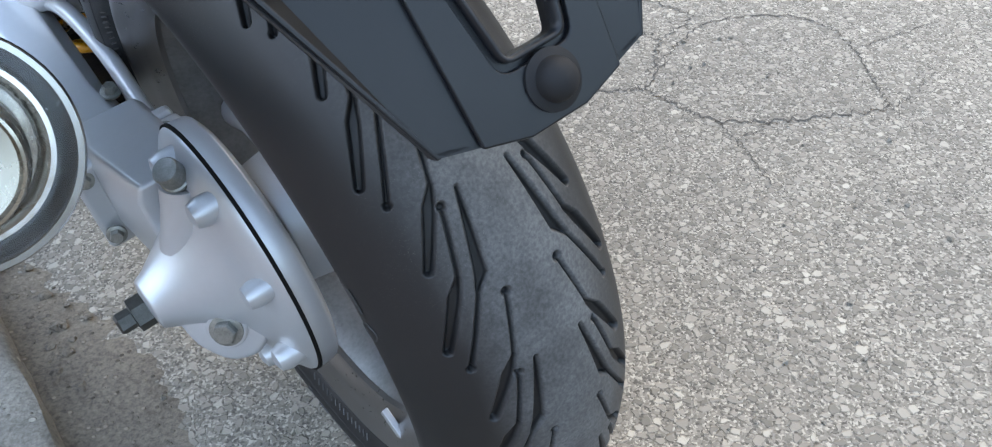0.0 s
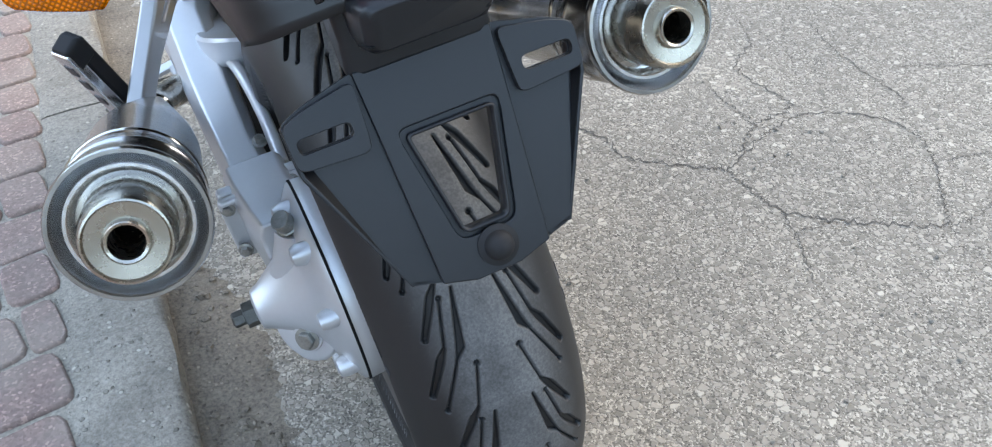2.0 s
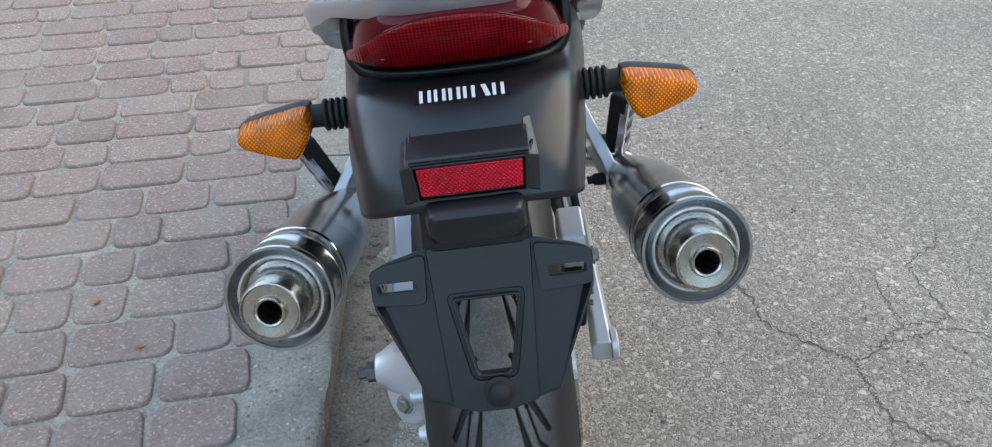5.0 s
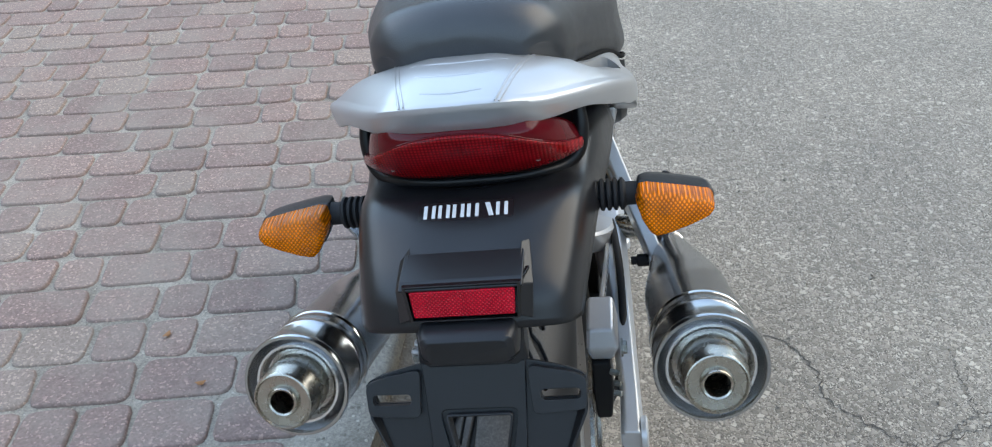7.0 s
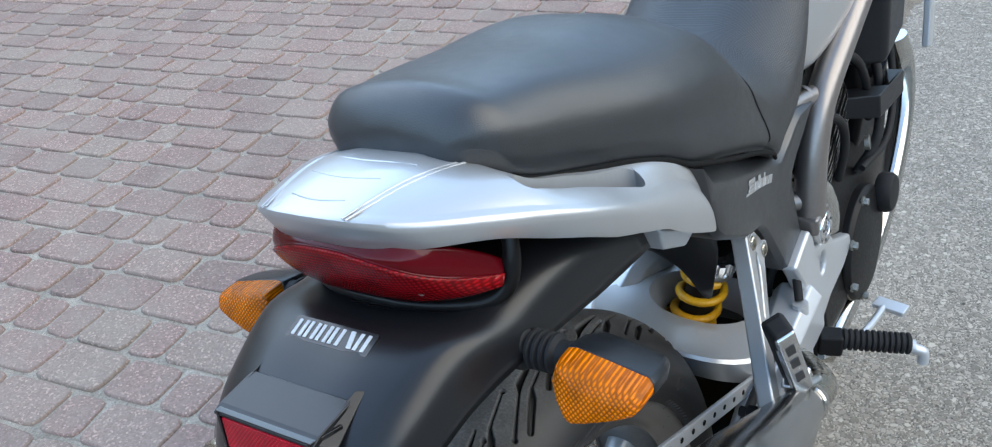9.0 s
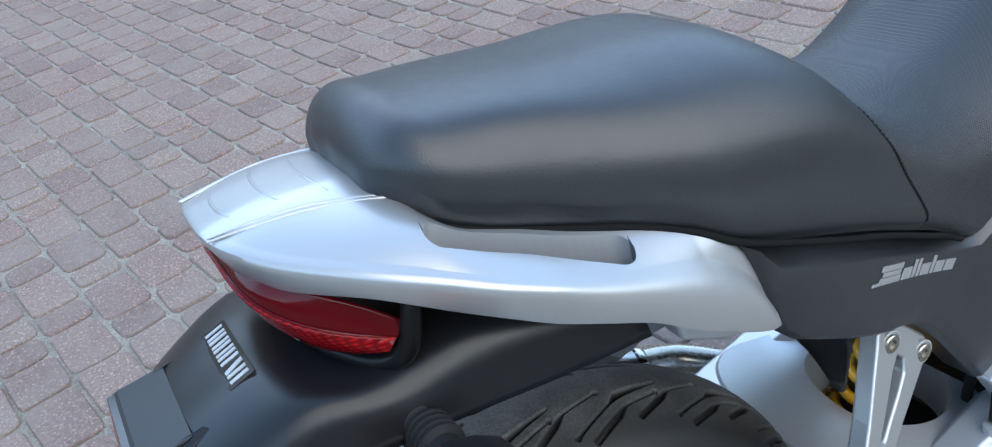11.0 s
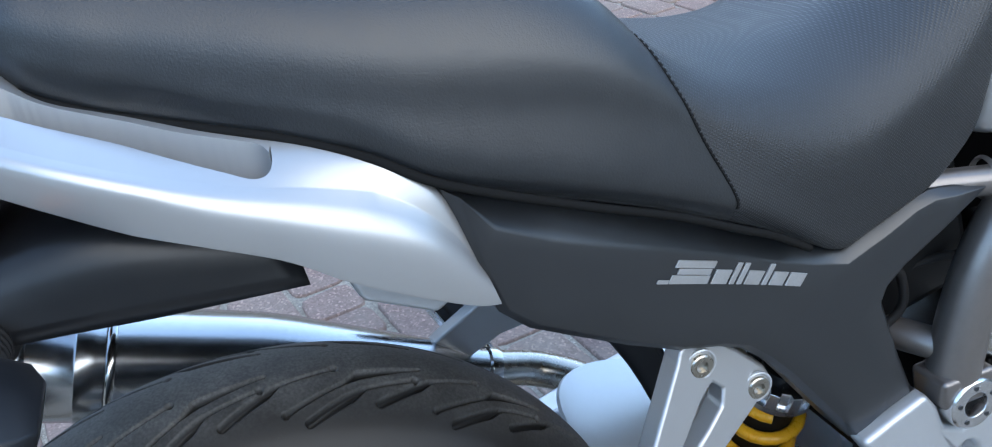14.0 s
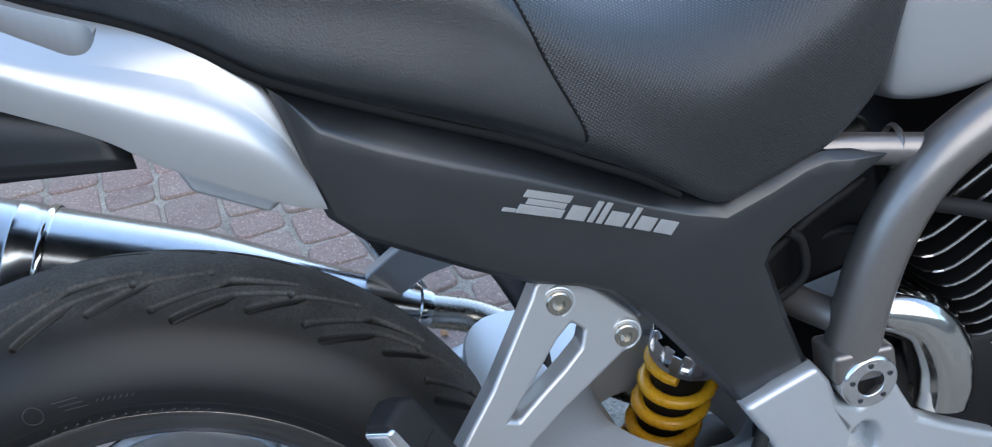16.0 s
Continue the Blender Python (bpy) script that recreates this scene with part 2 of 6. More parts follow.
def build_tyre_rubber():
    """Clean black flanks, a scuffed crown with grey road dust in blotches, and shade painted into the grooves."""
    m = M_RUBBER
    p, v = principled(m), coords(m)
    sep = m.node_tree.nodes.new("ShaderNodeSeparateXYZ")
    wire(m, v, sep.inputs[0])
    ab = m.node_tree.nodes.new("ShaderNodeMath")
    ab.operation = "ABSOLUTE"
    wire(m, sep.outputs[0], ab.inputs[0])
    crown = ramp(m, ab.outputs[0], [(0.022, (1, 1, 1)), (0.058, (0, 0, 0))])
    blotch = ramp(m, noise_tex(m, 26, 6, 0.7), [(0.36, (0.5, 0.5, 0.5)), (0.62, (1, 1, 1))])
    dust = mix(m, 1.0, crown, blotch, "MULTIPLY")
    fine = ramp(m, noise_tex(m, 420, 3), [(0.35, (0.08, 0.081, 0.082)), (0.7, (0.15, 0.15, 0.148))])
    speck = ramp(m, noise_tex(m, 1500, 2), [(0.64, (0, 0, 0)), (0.72, (0.6, 0.6, 0.6))])
    edge = mix(m, 1.0, ramp(m, noise_tex(m, 9, 5, 0.7), [(0.5, (0, 0, 0)), (0.66, (1, 1, 1))]), speck, "MULTIPLY")
    base = mix(m, dust, (0.012, 0.012, 0.0126), fine)
    top = mix(m, edge, base, (0.2, 0.19, 0.175))
    # groove floors: dust-free, and near black because their shade is in the colour
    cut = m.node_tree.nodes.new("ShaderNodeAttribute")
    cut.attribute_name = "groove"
    clean_shade = ramp(m, cut.outputs["Fac"], [(0.35, (0, 0, 0)), (0.8, (1, 1, 1))])
    wire(m, mix(m, clean_shade, top, (0.009, 0.009, 0.0095)), p.inputs["Base Color"])
    wire(m, ramp(m, dust, [(0, (0.48, 0.48, 0.48)), (1, (0.68, 0.68, 0.68))]), p.inputs["Roughness"])
    p.inputs["Specular IOR Level"].default_value = 0.4
    bump(m, noise_tex(m, 900, 3), 0.12, 0.0003)


build_tyre_rubber()
M_MARK = material("moulded tyre mark", (0.045, 0.046, 0.048), 0.55)
# surface of the unseen walls that hold back the low sky
M_WALL = vary(material("sky screen render", (0.22, 0.2, 0.18), 0.9), (0.22, 0.2, 0.18), 0.15, 0.6)
M_RIM = vary(material("dark bronze wheel paint", (0.23, 0.217, 0.21), 0.26, 0.85), (0.23, 0.217, 0.21), 0.05, 14, 0.3, 0.04)
M_DISCOLOUR = vary(material("grimy wheel barrel", (0.24, 0.24, 0.245), 0.4, 0.75), (0.24, 0.24, 0.245), 0.3, 25, 0.42, 0.1)

# ---- mesh helpers ----
def V(*a):
    return Vector(a)


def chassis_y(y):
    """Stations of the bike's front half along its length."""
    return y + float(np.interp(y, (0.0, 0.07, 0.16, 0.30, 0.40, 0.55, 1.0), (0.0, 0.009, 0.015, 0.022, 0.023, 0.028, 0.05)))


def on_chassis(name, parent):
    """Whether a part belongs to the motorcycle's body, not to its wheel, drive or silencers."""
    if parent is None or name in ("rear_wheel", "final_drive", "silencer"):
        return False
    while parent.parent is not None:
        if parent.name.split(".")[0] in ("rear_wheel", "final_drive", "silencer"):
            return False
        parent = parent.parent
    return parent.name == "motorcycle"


def part(name, bm, material_, parent, label="", smooth=True, bevel=0.0, subsurf=0, thick=0.0, segments=2):
    """Links a bmesh as one mesh object under a thing or a part."""
    bmesh.ops.remove_doubles(bm, verts=bm.verts, dist=1e-6)
    bmesh.ops.recalc_face_normals(bm, faces=bm.faces)
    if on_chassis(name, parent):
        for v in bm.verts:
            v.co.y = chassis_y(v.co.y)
    me = bpy.data.meshes.new(name)
    bm.to_mesh(me)
    bm.free()
    return link(name, me, material_, parent, label, smooth, bevel, subsurf, thick, segments)


def link(name, me, material_, parent, label="", smooth=True, bevel=0.0, subsurf=0, thick=0.0, segments=2):
    if material_:
        me.materials.append(material_)
    ob = new(name, me)
    ob.parent = parent
    if smooth:
        me.shade_smooth()
        if not subsurf and material_:
            me.set_sharp_from_angle(angle=radians(38))
    if thick:
        s = ob.modifiers.new("thickness", "SOLIDIFY")
        s.thickness, s.offset = thick, -1
    if subsurf:
        s = ob.modifiers.new("rounding", "SUBSURF")
        s.levels = s.render_levels = subsurf
    if bevel:
        b = ob.modifiers.new("edges", "BEVEL")
        b.width, b.segments, b.limit_method, b.angle_limit = bevel, segments, "ANGLE", radians(35)
        b.harden_normals = True
    if label:
        tagged(ob, label)
    return ob


def spline(pts, n, closed=False):
    """Catmull-Rom through points, n steps per span."""
    P = [Vector(p) for p in pts]
    out, k = [], len(P)
    for i in range(k if closed else k - 1):
        a, b = P[i], P[(i + 1) % k]
        z = P[i - 1] if (i or closed) else a * 2 - b
        c = P[(i + 2) % k] if (closed or i + 2 < k) else b * 2 - a
        for j in range(n):
            t = j / n
            out.append(0.5 * (2 * a + (b - z) * t + (2 * z - 5 * a + 4 * b - c) * t * t + (3 * a - z - 3 * b + c) * t ** 3))
    if not closed:
        out.append(P[-1])
    return out


def loft(rings, closed=True, caps=True, bm=None):
    bm = bm or bmesh.new()
    vs = [[bm.verts.new(p) for p in r] for r in rings]
    n = len(rings[0])
    for a, b in zip(vs, vs[1:]):
        for i in range(n if closed else n - 1):
            j = (i + 1) % n
            bm.faces.new((a[i], a[j], b[j], b[i]))
    if caps and closed:
        bm.faces.new(vs[0][::-1])
        bm.faces.new(vs[-1])
    return bm


def surface(sections, across=4, along=4):
    """A smooth open sheet through sections of points."""
    rows = [spline(s, across) for s in sections]
    cols = [spline([r[i] for r in rows], along) for i in range(len(rows[0]))]
    return [[c[j] for c in cols] for j in range(len(cols[0]))]


def tube(pts, radius, sides=14, steps=6, bm=None, flat=1.0):
    """A round bar along a smooth line; radius may be one for each point."""
    rad = radius if isinstance(radius, (list, tuple)) else [radius] * len(pts)
    line = spline(pts, steps) if steps > 1 else [Vector(p) for p in pts]
    rr = []
    for i in range(len(line)):
        f = i / max(1, steps)
        k = min(int(f), len(rad) - 2)
        rr.append(rad[k] + (rad[k + 1] - rad[k]) * (f - k))
    rings, nrm = [], None
    for i, p in enumerate(line):
        d = (line[min(i + 1, len(line) - 1)] - line[max(i - 1, 0)]).normalized()
        if nrm is None:
            nrm = d.orthogonal().normalized()
        nrm = (nrm - d * nrm.dot(d)).normalized()
        b = d.cross(nrm)
        rings.append([p + (nrm * math.cos(a) + b * math.sin(a) * flat) * rr[i] for a in (2 * math.pi * j / sides for j in range(sides))])
    return loft(rings, bm=bm)


def basis(axis, up=(0, 0, 1)):
    """A rotation whose z looks along axis."""
    z = Vector(axis).normalized()
    x = Vector(up).cross(z)
    if x.length < 1e-4:
        x = Vector((1, 0, 0))
    x.normalize()
    return Matrix((x, z.cross(x), z)).transposed().to_4x4()


def revolve(profile, origin, axis, sides=48, bm=None, caps=True):
    """profile: (along the axis, radius)."""
    m = Matrix.Translation(origin) @ basis(axis)
    rings = [[m @ Vector((max(r, 1e-5) * math.cos(a), max(r, 1e-5) * math.sin(a), h)) for a in (2 * math.pi * j / sides for j in range(sides))] for h, r in profile]
    return loft(rings, bm=bm, caps=caps)


def box(size, m, bm=None):
    bm = bm or bmesh.new()
    bmesh.ops.create_cube(bm, size=1, matrix=m @ Matrix.Diagonal((*size, 1)))
    return bm


def prism(outline, offset, bm=None):
    """A plate: a flat outline pushed along offset."""
    o = Vector(offset)
    return loft([[Vector(p) for p in outline], [Vector(p) + o for p in outline]], bm=bm)


def holed(outer, holes, offset):
    """A plate with openings: outlines of 3D points."""
    bm = bmesh.new()
    edges = []
    for loop in (outer, *holes):
        vs = [bm.verts.new(p) for p in loop]
        edges += [bm.edges.new((vs[i - 1], vs[i])) for i in range(len(vs))]
    bmesh.ops.triangle_fill(bm, use_beauty=True, use_dissolve=False, edges=edges)
    got = bmesh.ops.extrude_face_region(bm, geom=bm.faces[:])
    bmesh.ops.translate(bm, verts=[v for v in got["geom"] if isinstance(v, bmesh.types.BMVert)], vec=offset)
    return bm


def hexbolt(at, axis, r=0.008, h=0.008, washer=True):
    bm = bmesh.new()
    if washer:
        revolve([(0, r * 1.45), (0.0025, r * 1.45), (0.003, r * 1.3)], at, axis, 20, bm)
    revolve([(0.002, r * 1.05), (h - 0.0015, r * 1.05), (h, r * 0.9)], at, axis, 6, bm)
    return bm


def socket_bolt(at, axis, r=0.009, h=0.006):
    return revolve([(0, r), (h * 0.8, r), (h, r * 0.88), (h, r * 0.5), (h * 0.3, r * 0.5), (h * 0.3, 0)], at, axis, 24)


def mirror(p):
    return Vector((-p[0], p[1], p[2]))


def rounded(pts, r, n=4):
    """Rounds the corners of a flat outline of (x, d)."""
    out, k = [], len(pts)
    for i in range(k):
        p, a, b = (Vector(pts[j]) for j in (i, i - 1, (i + 1) % k))
        da, db = (a - p), (b - p)
        ra = min(r, da.length * 0.45, db.length * 0.45)
        s, e = p + da.normalized() * ra, p + db.normalized() * ra
        for j in range(n + 1):
            t = j / n
            out.append(s * (1 - t) ** 2 + p * 2 * t * (1 - t) + e * t * t)
    return out

# ---- ground: road, kerb, pavement ----
KERB_X, KERB_TOP = -0.287, 0.055


def sheet(name, x0, x1, y0, y1, z, mat, label):
    bm = bmesh.new()
    bm.faces.new([bm.verts.new(p) for p in ((x0, y0, z), (x1, y0, z), (x1, y1, z), (x0, y1, z))])
    return tagged(part(name, bm, mat, None, smooth=False), label, name, kind="structure")


ground = sheet("ground", -900, 900, -900, 900, -0.06, M_SAND, "sandy earth bed under the street and pavement")
road = sheet("road", -0.30, 60, -60, 60, 0.0, M_ROAD, "worn grey asphalt road with pale gravel and cracks")

kerb_prof = [(KERB_X + 0.004, -0.05), (KERB_X, 0.012), (KERB_X - 0.002, 0.040), (KERB_X - 0.006, 0.050), (KERB_X - 0.015, KERB_TOP), (KERB_X - 0.03, KERB_TOP + 0.001), (KERB_X - 0.08, KERB_TOP + 0.001), (KERB_X - 0.132, KERB_TOP - 0.002), (KERB_X - 0.142, KERB_TOP - 0.005), (KERB_X - 0.144, -0.05)]
y, n = -6.0, 0
kerb = tagged(new("kerb"), "worn concrete kerb with gritty rounded edges", "kerb", kind="structure")
while y < 12:
    rings = []
    for k in range(26):
        yy = y + 0.003 + (0.994) * k / 25
        rings.append([Vector((a + 0.004 * noise.noise((yy * 6, i, 3)) + 0.0025 * noise.noise((yy * 30, i, 7)), yy, b + 0.003 * noise.noise((yy * 8, i, 11)) + 0.002 * noise.noise((yy * 35, i, 2)))) for i, (a, b) in enumerate(kerb_prof)])
    part("kerbstone", loft(rings), M_KERB, kerb)
    y += 1.0

# sand and grit swept into the gutter
bm = bmesh.new()
rows = []
for k in range(500):
    yy = -2 + k * 0.0128
    w = 0.07 + 0.02 * noise.noise((yy * 26, 5, 0)) + 0.014 * noise.noise((yy * 60, 8, 0)) + 0.045 * noise.noise((yy * 2.5, 0, 0)) + 0.02 * noise.noise((yy * 9, 1, 0))
    rows.append([(KERB_X - 0.008, yy, 0.016), (KERB_X + w * 0.35, yy, 0.008 + 0.003 * noise.noise((yy * 12, 4, 0))), (KERB_X + w, yy, 0.003), (KERB_X + w * 1.5, yy, -0.002)])
loft(rows, closed=False, bm=bm)
tagged(part("gutter_sand", bm, M_DIRT, None), "sand and grit lying along the kerb", "sand", kind="stuff")

# cracks in the asphalt
def crack(points, width, seed):
    line = spline([(x, y, 0) for x, y in points], 22)
    bm, rows = bmesh.new(), []
    for i, p in enumerate(line):
        d = (line[min(i + 1, len(line) - 1)] - line[max(i - 1, 0)]).normalized()
        s = Vector((-d.y, d.x, 0))
        j = 0.010 * noise.noise((i * 0.37, seed, 0)) + 0.011 * noise.noise((i * 0.83, seed, 5))
        w = width * (0.35 + 0.9 * abs(noise.noise((i * 0.6, seed, 9)))) * min(1, 4 * (len(line) - i) / len(line))
        rows.append([p + s * (j - w) + V(0, 0, 0.0012), p + s * (j + w) + V(0, 0, 0.0012)])
    loft(rows, closed=False, bm=bm)
    part("crack", bm, M_CRACK, road, smooth=False)


CRACKS = [
    (0.0024, [(0.36, 0.66), (0.516, 0.531), (0.539, 0.416), (0.642, 0.325), (0.674, 0.295), (0.676, 0.241), (0.691, 0.157), (0.761, 0.085), (0.853, 0.027), (0.938, 0.0), (1.1, 0.04)]),
    (0.0019, [(0.674, 0.295), (0.811, 0.359), (0.918, 0.375), (1.021, 0.301), (1.034, 0.202), (0.968, 0.096), (0.903, 0.01), (0.87, -0.06)]),
    (0.0018, [(0.712, 0.319), (0.806, 0.391), (0.908, 0.419), (0.898, 0.579), (0.985, 0.655), (1.03, 0.76)]),
    (0.0013, [(0.806, 0.391), (0.803, 0.477), (0.813, 0.568)]),
    (0.0015, [(1.15, 0.66), (1.117, 0.501), (1.107, 0.336), (1.06, 0.297)]),
    (0.0012, [(0.691, 0.157), (0.655, 0.071), (0.61, -0.04)]),
    (0.0012, [(0.664, 0.093), (0.722, 0.099), (0.756, 0.094)]),
    (0.0012, [(1.02, 0.142), (1.069, 0.133), (1.2, 0.1)]),
    (0.0014, [(1.187, 0.432), (1.278, 0.387), (1.45, 0.28)]),
]
for i, (w, pts) in enumerate(CRACKS):
    crack(pts, w * 1.3, i * 3.7 + 0.31)


# unseen plain walls, added to cut off the low sky and darken reflections
for name, size, at in (("unseen_wall_west", (0.5, 60, 8), (-18, 6, 3.9)), ("unseen_wall_east", (0.5, 60, 7), (18, 6, 3.4)), ("unseen_wall_north", (36, 0.5, 13), (0, 32, 6.4)), ("unseen_wall_south", (36, 0.5, 5), (0, -20, 2.4))):
    tagged(part(name, box(size, pose(*at)), M_WALL, None, smooth=False), "plain unseen wall added to block the low sky", "wall", kind="structure")

# ---- motorcycle ----
LEAN, AXLE_Z = 6.53, 0.318
bike = new("motorcycle")
bike.matrix_world = pose(0, 0, 0.3193, 0, -LEAN, 0) @ pose(0, 0, -AXLE_Z)
tagged(bike, "parked silver and black motorcycle leaning beside the kerb", "motorcycle")


# rear wheel
def tyre_profile(s):
    """s from -1 to 1 across the tread and walls: (x, radius)."""
    pts = [(0, 0.318), (0.022, 0.3153), (0.043, 0.3075), (0.062, 0.294), (0.076, 0.276), (0.0835, 0.258), (0.083, 0.245), (0.076, 0.232), (0.066, 0.222), (0.060, 0.217)]
    a = abs(s) * (len(pts) - 1)
    k = min(int(a), len(pts) - 2)
    f = a - k
    def g(i):
        return Vector((-pts[1][0], pts[1][1])) if i < 0 else Vector(pts[min(i, len(pts) - 1)])
    z, p, q, c = g(k - 1), g(k), g(k + 1), g(k + 2)
    v = 0.5 * (2 * p + (q - z) * f + (2 * z - 5 * p + 4 * q - c) * f * f + (3 * p - z - 3 * q + c) * f ** 3)
    return v.x * (1 if s >= 0 else -1), v.y


TYRE_X = -0.004


def build_tyre(parent):
    nv = 415
    q = np.linspace(-1, 1, nv)
    s_at = np.sign(q) * np.where(np.abs(q) < 0.84, np.abs(q) * 0.62 / 0.84, 0.62 + (np.abs(q) - 0.84) * 0.38 / 0.16)
    prof = np.array([tyre_profile(v) for v in s_at])
    ang = np.concatenate([np.radians(np.linspace(-38, 158, 2100, endpoint=False)), np.radians(np.linspace(158, 322, 350, endpoint=False))])
    nu = len(ang)
    arc = np.concatenate([[0], np.cumsum(np.hypot(*np.diff(prof, axis=0).T))])
    lat = arc - arc[nv // 2] if nv % 2 else arc - (arc[nv // 2] + arc[nv // 2 - 1]) / 2
    A, L = np.meshgrid(ang, lat, indexing="ij")
    side = np.abs(L)
    pitch = radians(21.2)
    depth = np.zeros_like(A)

    def seg(a0, l0, w0, a1, l1, w1):
        """A groove between two points (degrees of wheel, metres from the crown)."""
        nonlocal depth
        y0, y1 = radians(a0) * 0.31, radians(a1) * 0.31
        for wrap in (-1, 0, 1):
            Y = (np.mod(A, pitch) + wrap * pitch) * 0.31
            dx, dy = l1 - l0, y1 - y0
            t = np.clip(((side - l0) * dx + (Y - y0) * dy) / (dx * dx + dy * dy + 1e-12), 0, 1)
            d = np.hypot(side - l0 - t * dx, Y - y0 - t * dy) - (w0 + (w1 - w0) * t)
            depth = np.maximum(depth, np.clip(0.55 - d / 0.0022, 0, 1))

    base = 11.1
    for dot_l, off in ((0.030, 0.0), (0.019, -11.2)):
        b = base + off
        seg(b, dot_l, 0.0024, b + 0.01, dot_l, 0.0024)
        seg(b, dot_l, 0.0008, b - 7.5, dot_l + 0.010, 0.0008)
        seg(b - 7.5, dot_l + 0.010, 0.0012, b - 9.5, dot_l + 0.017, 0.0034)
        seg(b - 9.5, dot_l + 0.017, 0.0034, b - 15.5, dot_l + 0.034, 0.0024)
    b = base + 1.0
    seg(b, 0.0175, 0.0008, b - 9.0, 0.0270, 0.0036)
    seg(b - 9.0, 0.0270, 0.0036, b - 10.8, 0.033, 0.0012)
    seg(b - 10.8, 0.033, 0.0008, b - 19.5, 0.0555, 0.0009)
    seg(b - 19.5, 0.0555, 0.0020, b - 19.51, 0.0555, 0.0020)
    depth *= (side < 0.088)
    R = prof[:, 1][None, :] - 0.0052 * depth
    X = prof[:, 0][None, :] * (1 - 0.03 * depth) + TYRE_X
    co = np.stack([X + 0 * A, -R * np.cos(A), AXLE_Z + R * np.sin(A)], -1).reshape(-1, 3)
    i, j = np.meshgrid(np.arange(nu), np.arange(nv - 1), indexing="ij")
    k = (i + 1) % nu
    faces = np.stack([i * nv + j, k * nv + j, k * nv + j + 1, i * nv + j + 1], -1).reshape(-1, 4)
    me = bpy.data.meshes.new("tyre")
    me.vertices.add(len(co))
    me.vertices.foreach_set("co", co.ravel())
    me.loops.add(faces.size)
    me.loops.foreach_set("vertex_index", faces.ravel())
    me.polygons.add(len(faces))
    me.polygons.foreach_set("loop_start", np.arange(len(faces)) * 4)
    me.update(calc_edges=True)
    # groove depth, read by the rubber to paint shade into the grooves
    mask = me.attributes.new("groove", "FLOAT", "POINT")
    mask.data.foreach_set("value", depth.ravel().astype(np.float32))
    me.materials.append(M_RUBBER)
    return link("tyre", me, None, parent, "black road tyre with curved rain grooves and dusty crown")


AX = (TYRE_X, 0, AXLE_Z)
barrel = [(-0.050, 0.203), (-0.03, 0.198), (0.03, 0.198), (0.050, 0.203), (0.048, 0.196), (0.02, 0.185), (-0.02, 0.185), (-0.048, 0.196), (-0.050, 0.203)]
wheel = part("rear_wheel", revolve(barrel, AX, (1, 0, 0), 96, caps=False), M_DISCOLOUR, bike, "silver cast alloy wheel with grimy barrel")
for s in (1, -1):
    lip = [(-0.046, 0.205), (-0.056, 0.219), (-0.060, 0.226), (-0.064, 0.2285), (-0.068, 0.2285), (-0.0705, 0.2255), (-0.0695, 0.2215), (-0.064, 0.2165), (-0.0625, 0.212), (-0.060, 0.2085), (-0.0585, 0.2035), (-0.052, 0.1985), (-0.049, 0.1935), (-0.044, 0.193)]
    part("rim_lip", revolve([(h * -s, r) for h, r in lip], AX, (1, 0, 0), 120, caps=False), M_RIM, wheel, "polished silver rim edge")
tyre = build_tyre(wheel)
part("balance_weight", box((0.006, 0.034, 0.012), pose(-0.064, -0.118, 0.152, 34)), M_CAST, wheel, "pale adhesive balance weight", smooth=False, bevel=0.001)


def sidewall_marks(s):
    """Moulded wall marks: rings, round stamps and short unreadable bars."""
    def at(a, r, out=0.0006):
        x = float(np.interp(r, [0.217, 0.222, 0.232, 0.245, 0.258, 0.276], [0.060, 0.066, 0.076, 0.083, 0.0835, 0.076]))
        return V(TYRE_X + s * (x + out), -r * math.cos(a), AXLE_Z + r * math.sin(a))
    for r in (0.2235, 0.2405):
        part("wall_line", tube([at(2 * math.pi * i / 120, r, 0.0) for i in range(121)], 0.0009, 6, 1), M_RUBBER, tyre)
    for k in range(6):
        a0 = 0.35 + k * 1.047
        part("stamp", tube([at(a0 + 0.027 * math.cos(q), 0.253 + 0.007 * math.sin(q)) for q in (2 * math.pi * i / 20 for i in range(21))], 0.0005, 5, 1), M_MARK, tyre)
        for j in range(3):
            part("mark_line", tube([at(a0 + 0.06 + 0.012 * j, 0.258 - 0.004 * j), at(a0 + 0.125 + 0.012 * j, 0.258 - 0.004 * j)], 0.0005, 5, 1), M_MARK, tyre)
        for j in range(7):
            part("bar", tube([at(a0 + 0.17 + 0.016 * j, 0.251), at(a0 + 0.178 + 0.016 * j, 0.2535)], 0.0007, 5, 1), M_MARK, tyre)
        for j in range(14):
            part("bar", tube([at(a0 + 0.045 * j * 0.8, 0.229), at(a0 + 0.045 * j * 0.8 + 0.018, 0.233)], 0.0009, 5, 1), M_MARK, tyre)


sidewall_marks(1), sidewall_marks(-1)
part("hub", revolve([(-0.06, 0.02), (-0.06, 0.055), (-0.03, 0.06), (0.0, 0.045), (0.04, 0.06), (0.07, 0.055), (0.07, 0.02)], AX, (1, 0, 0), 48), M_CAST, wheel, bevel=0.002)
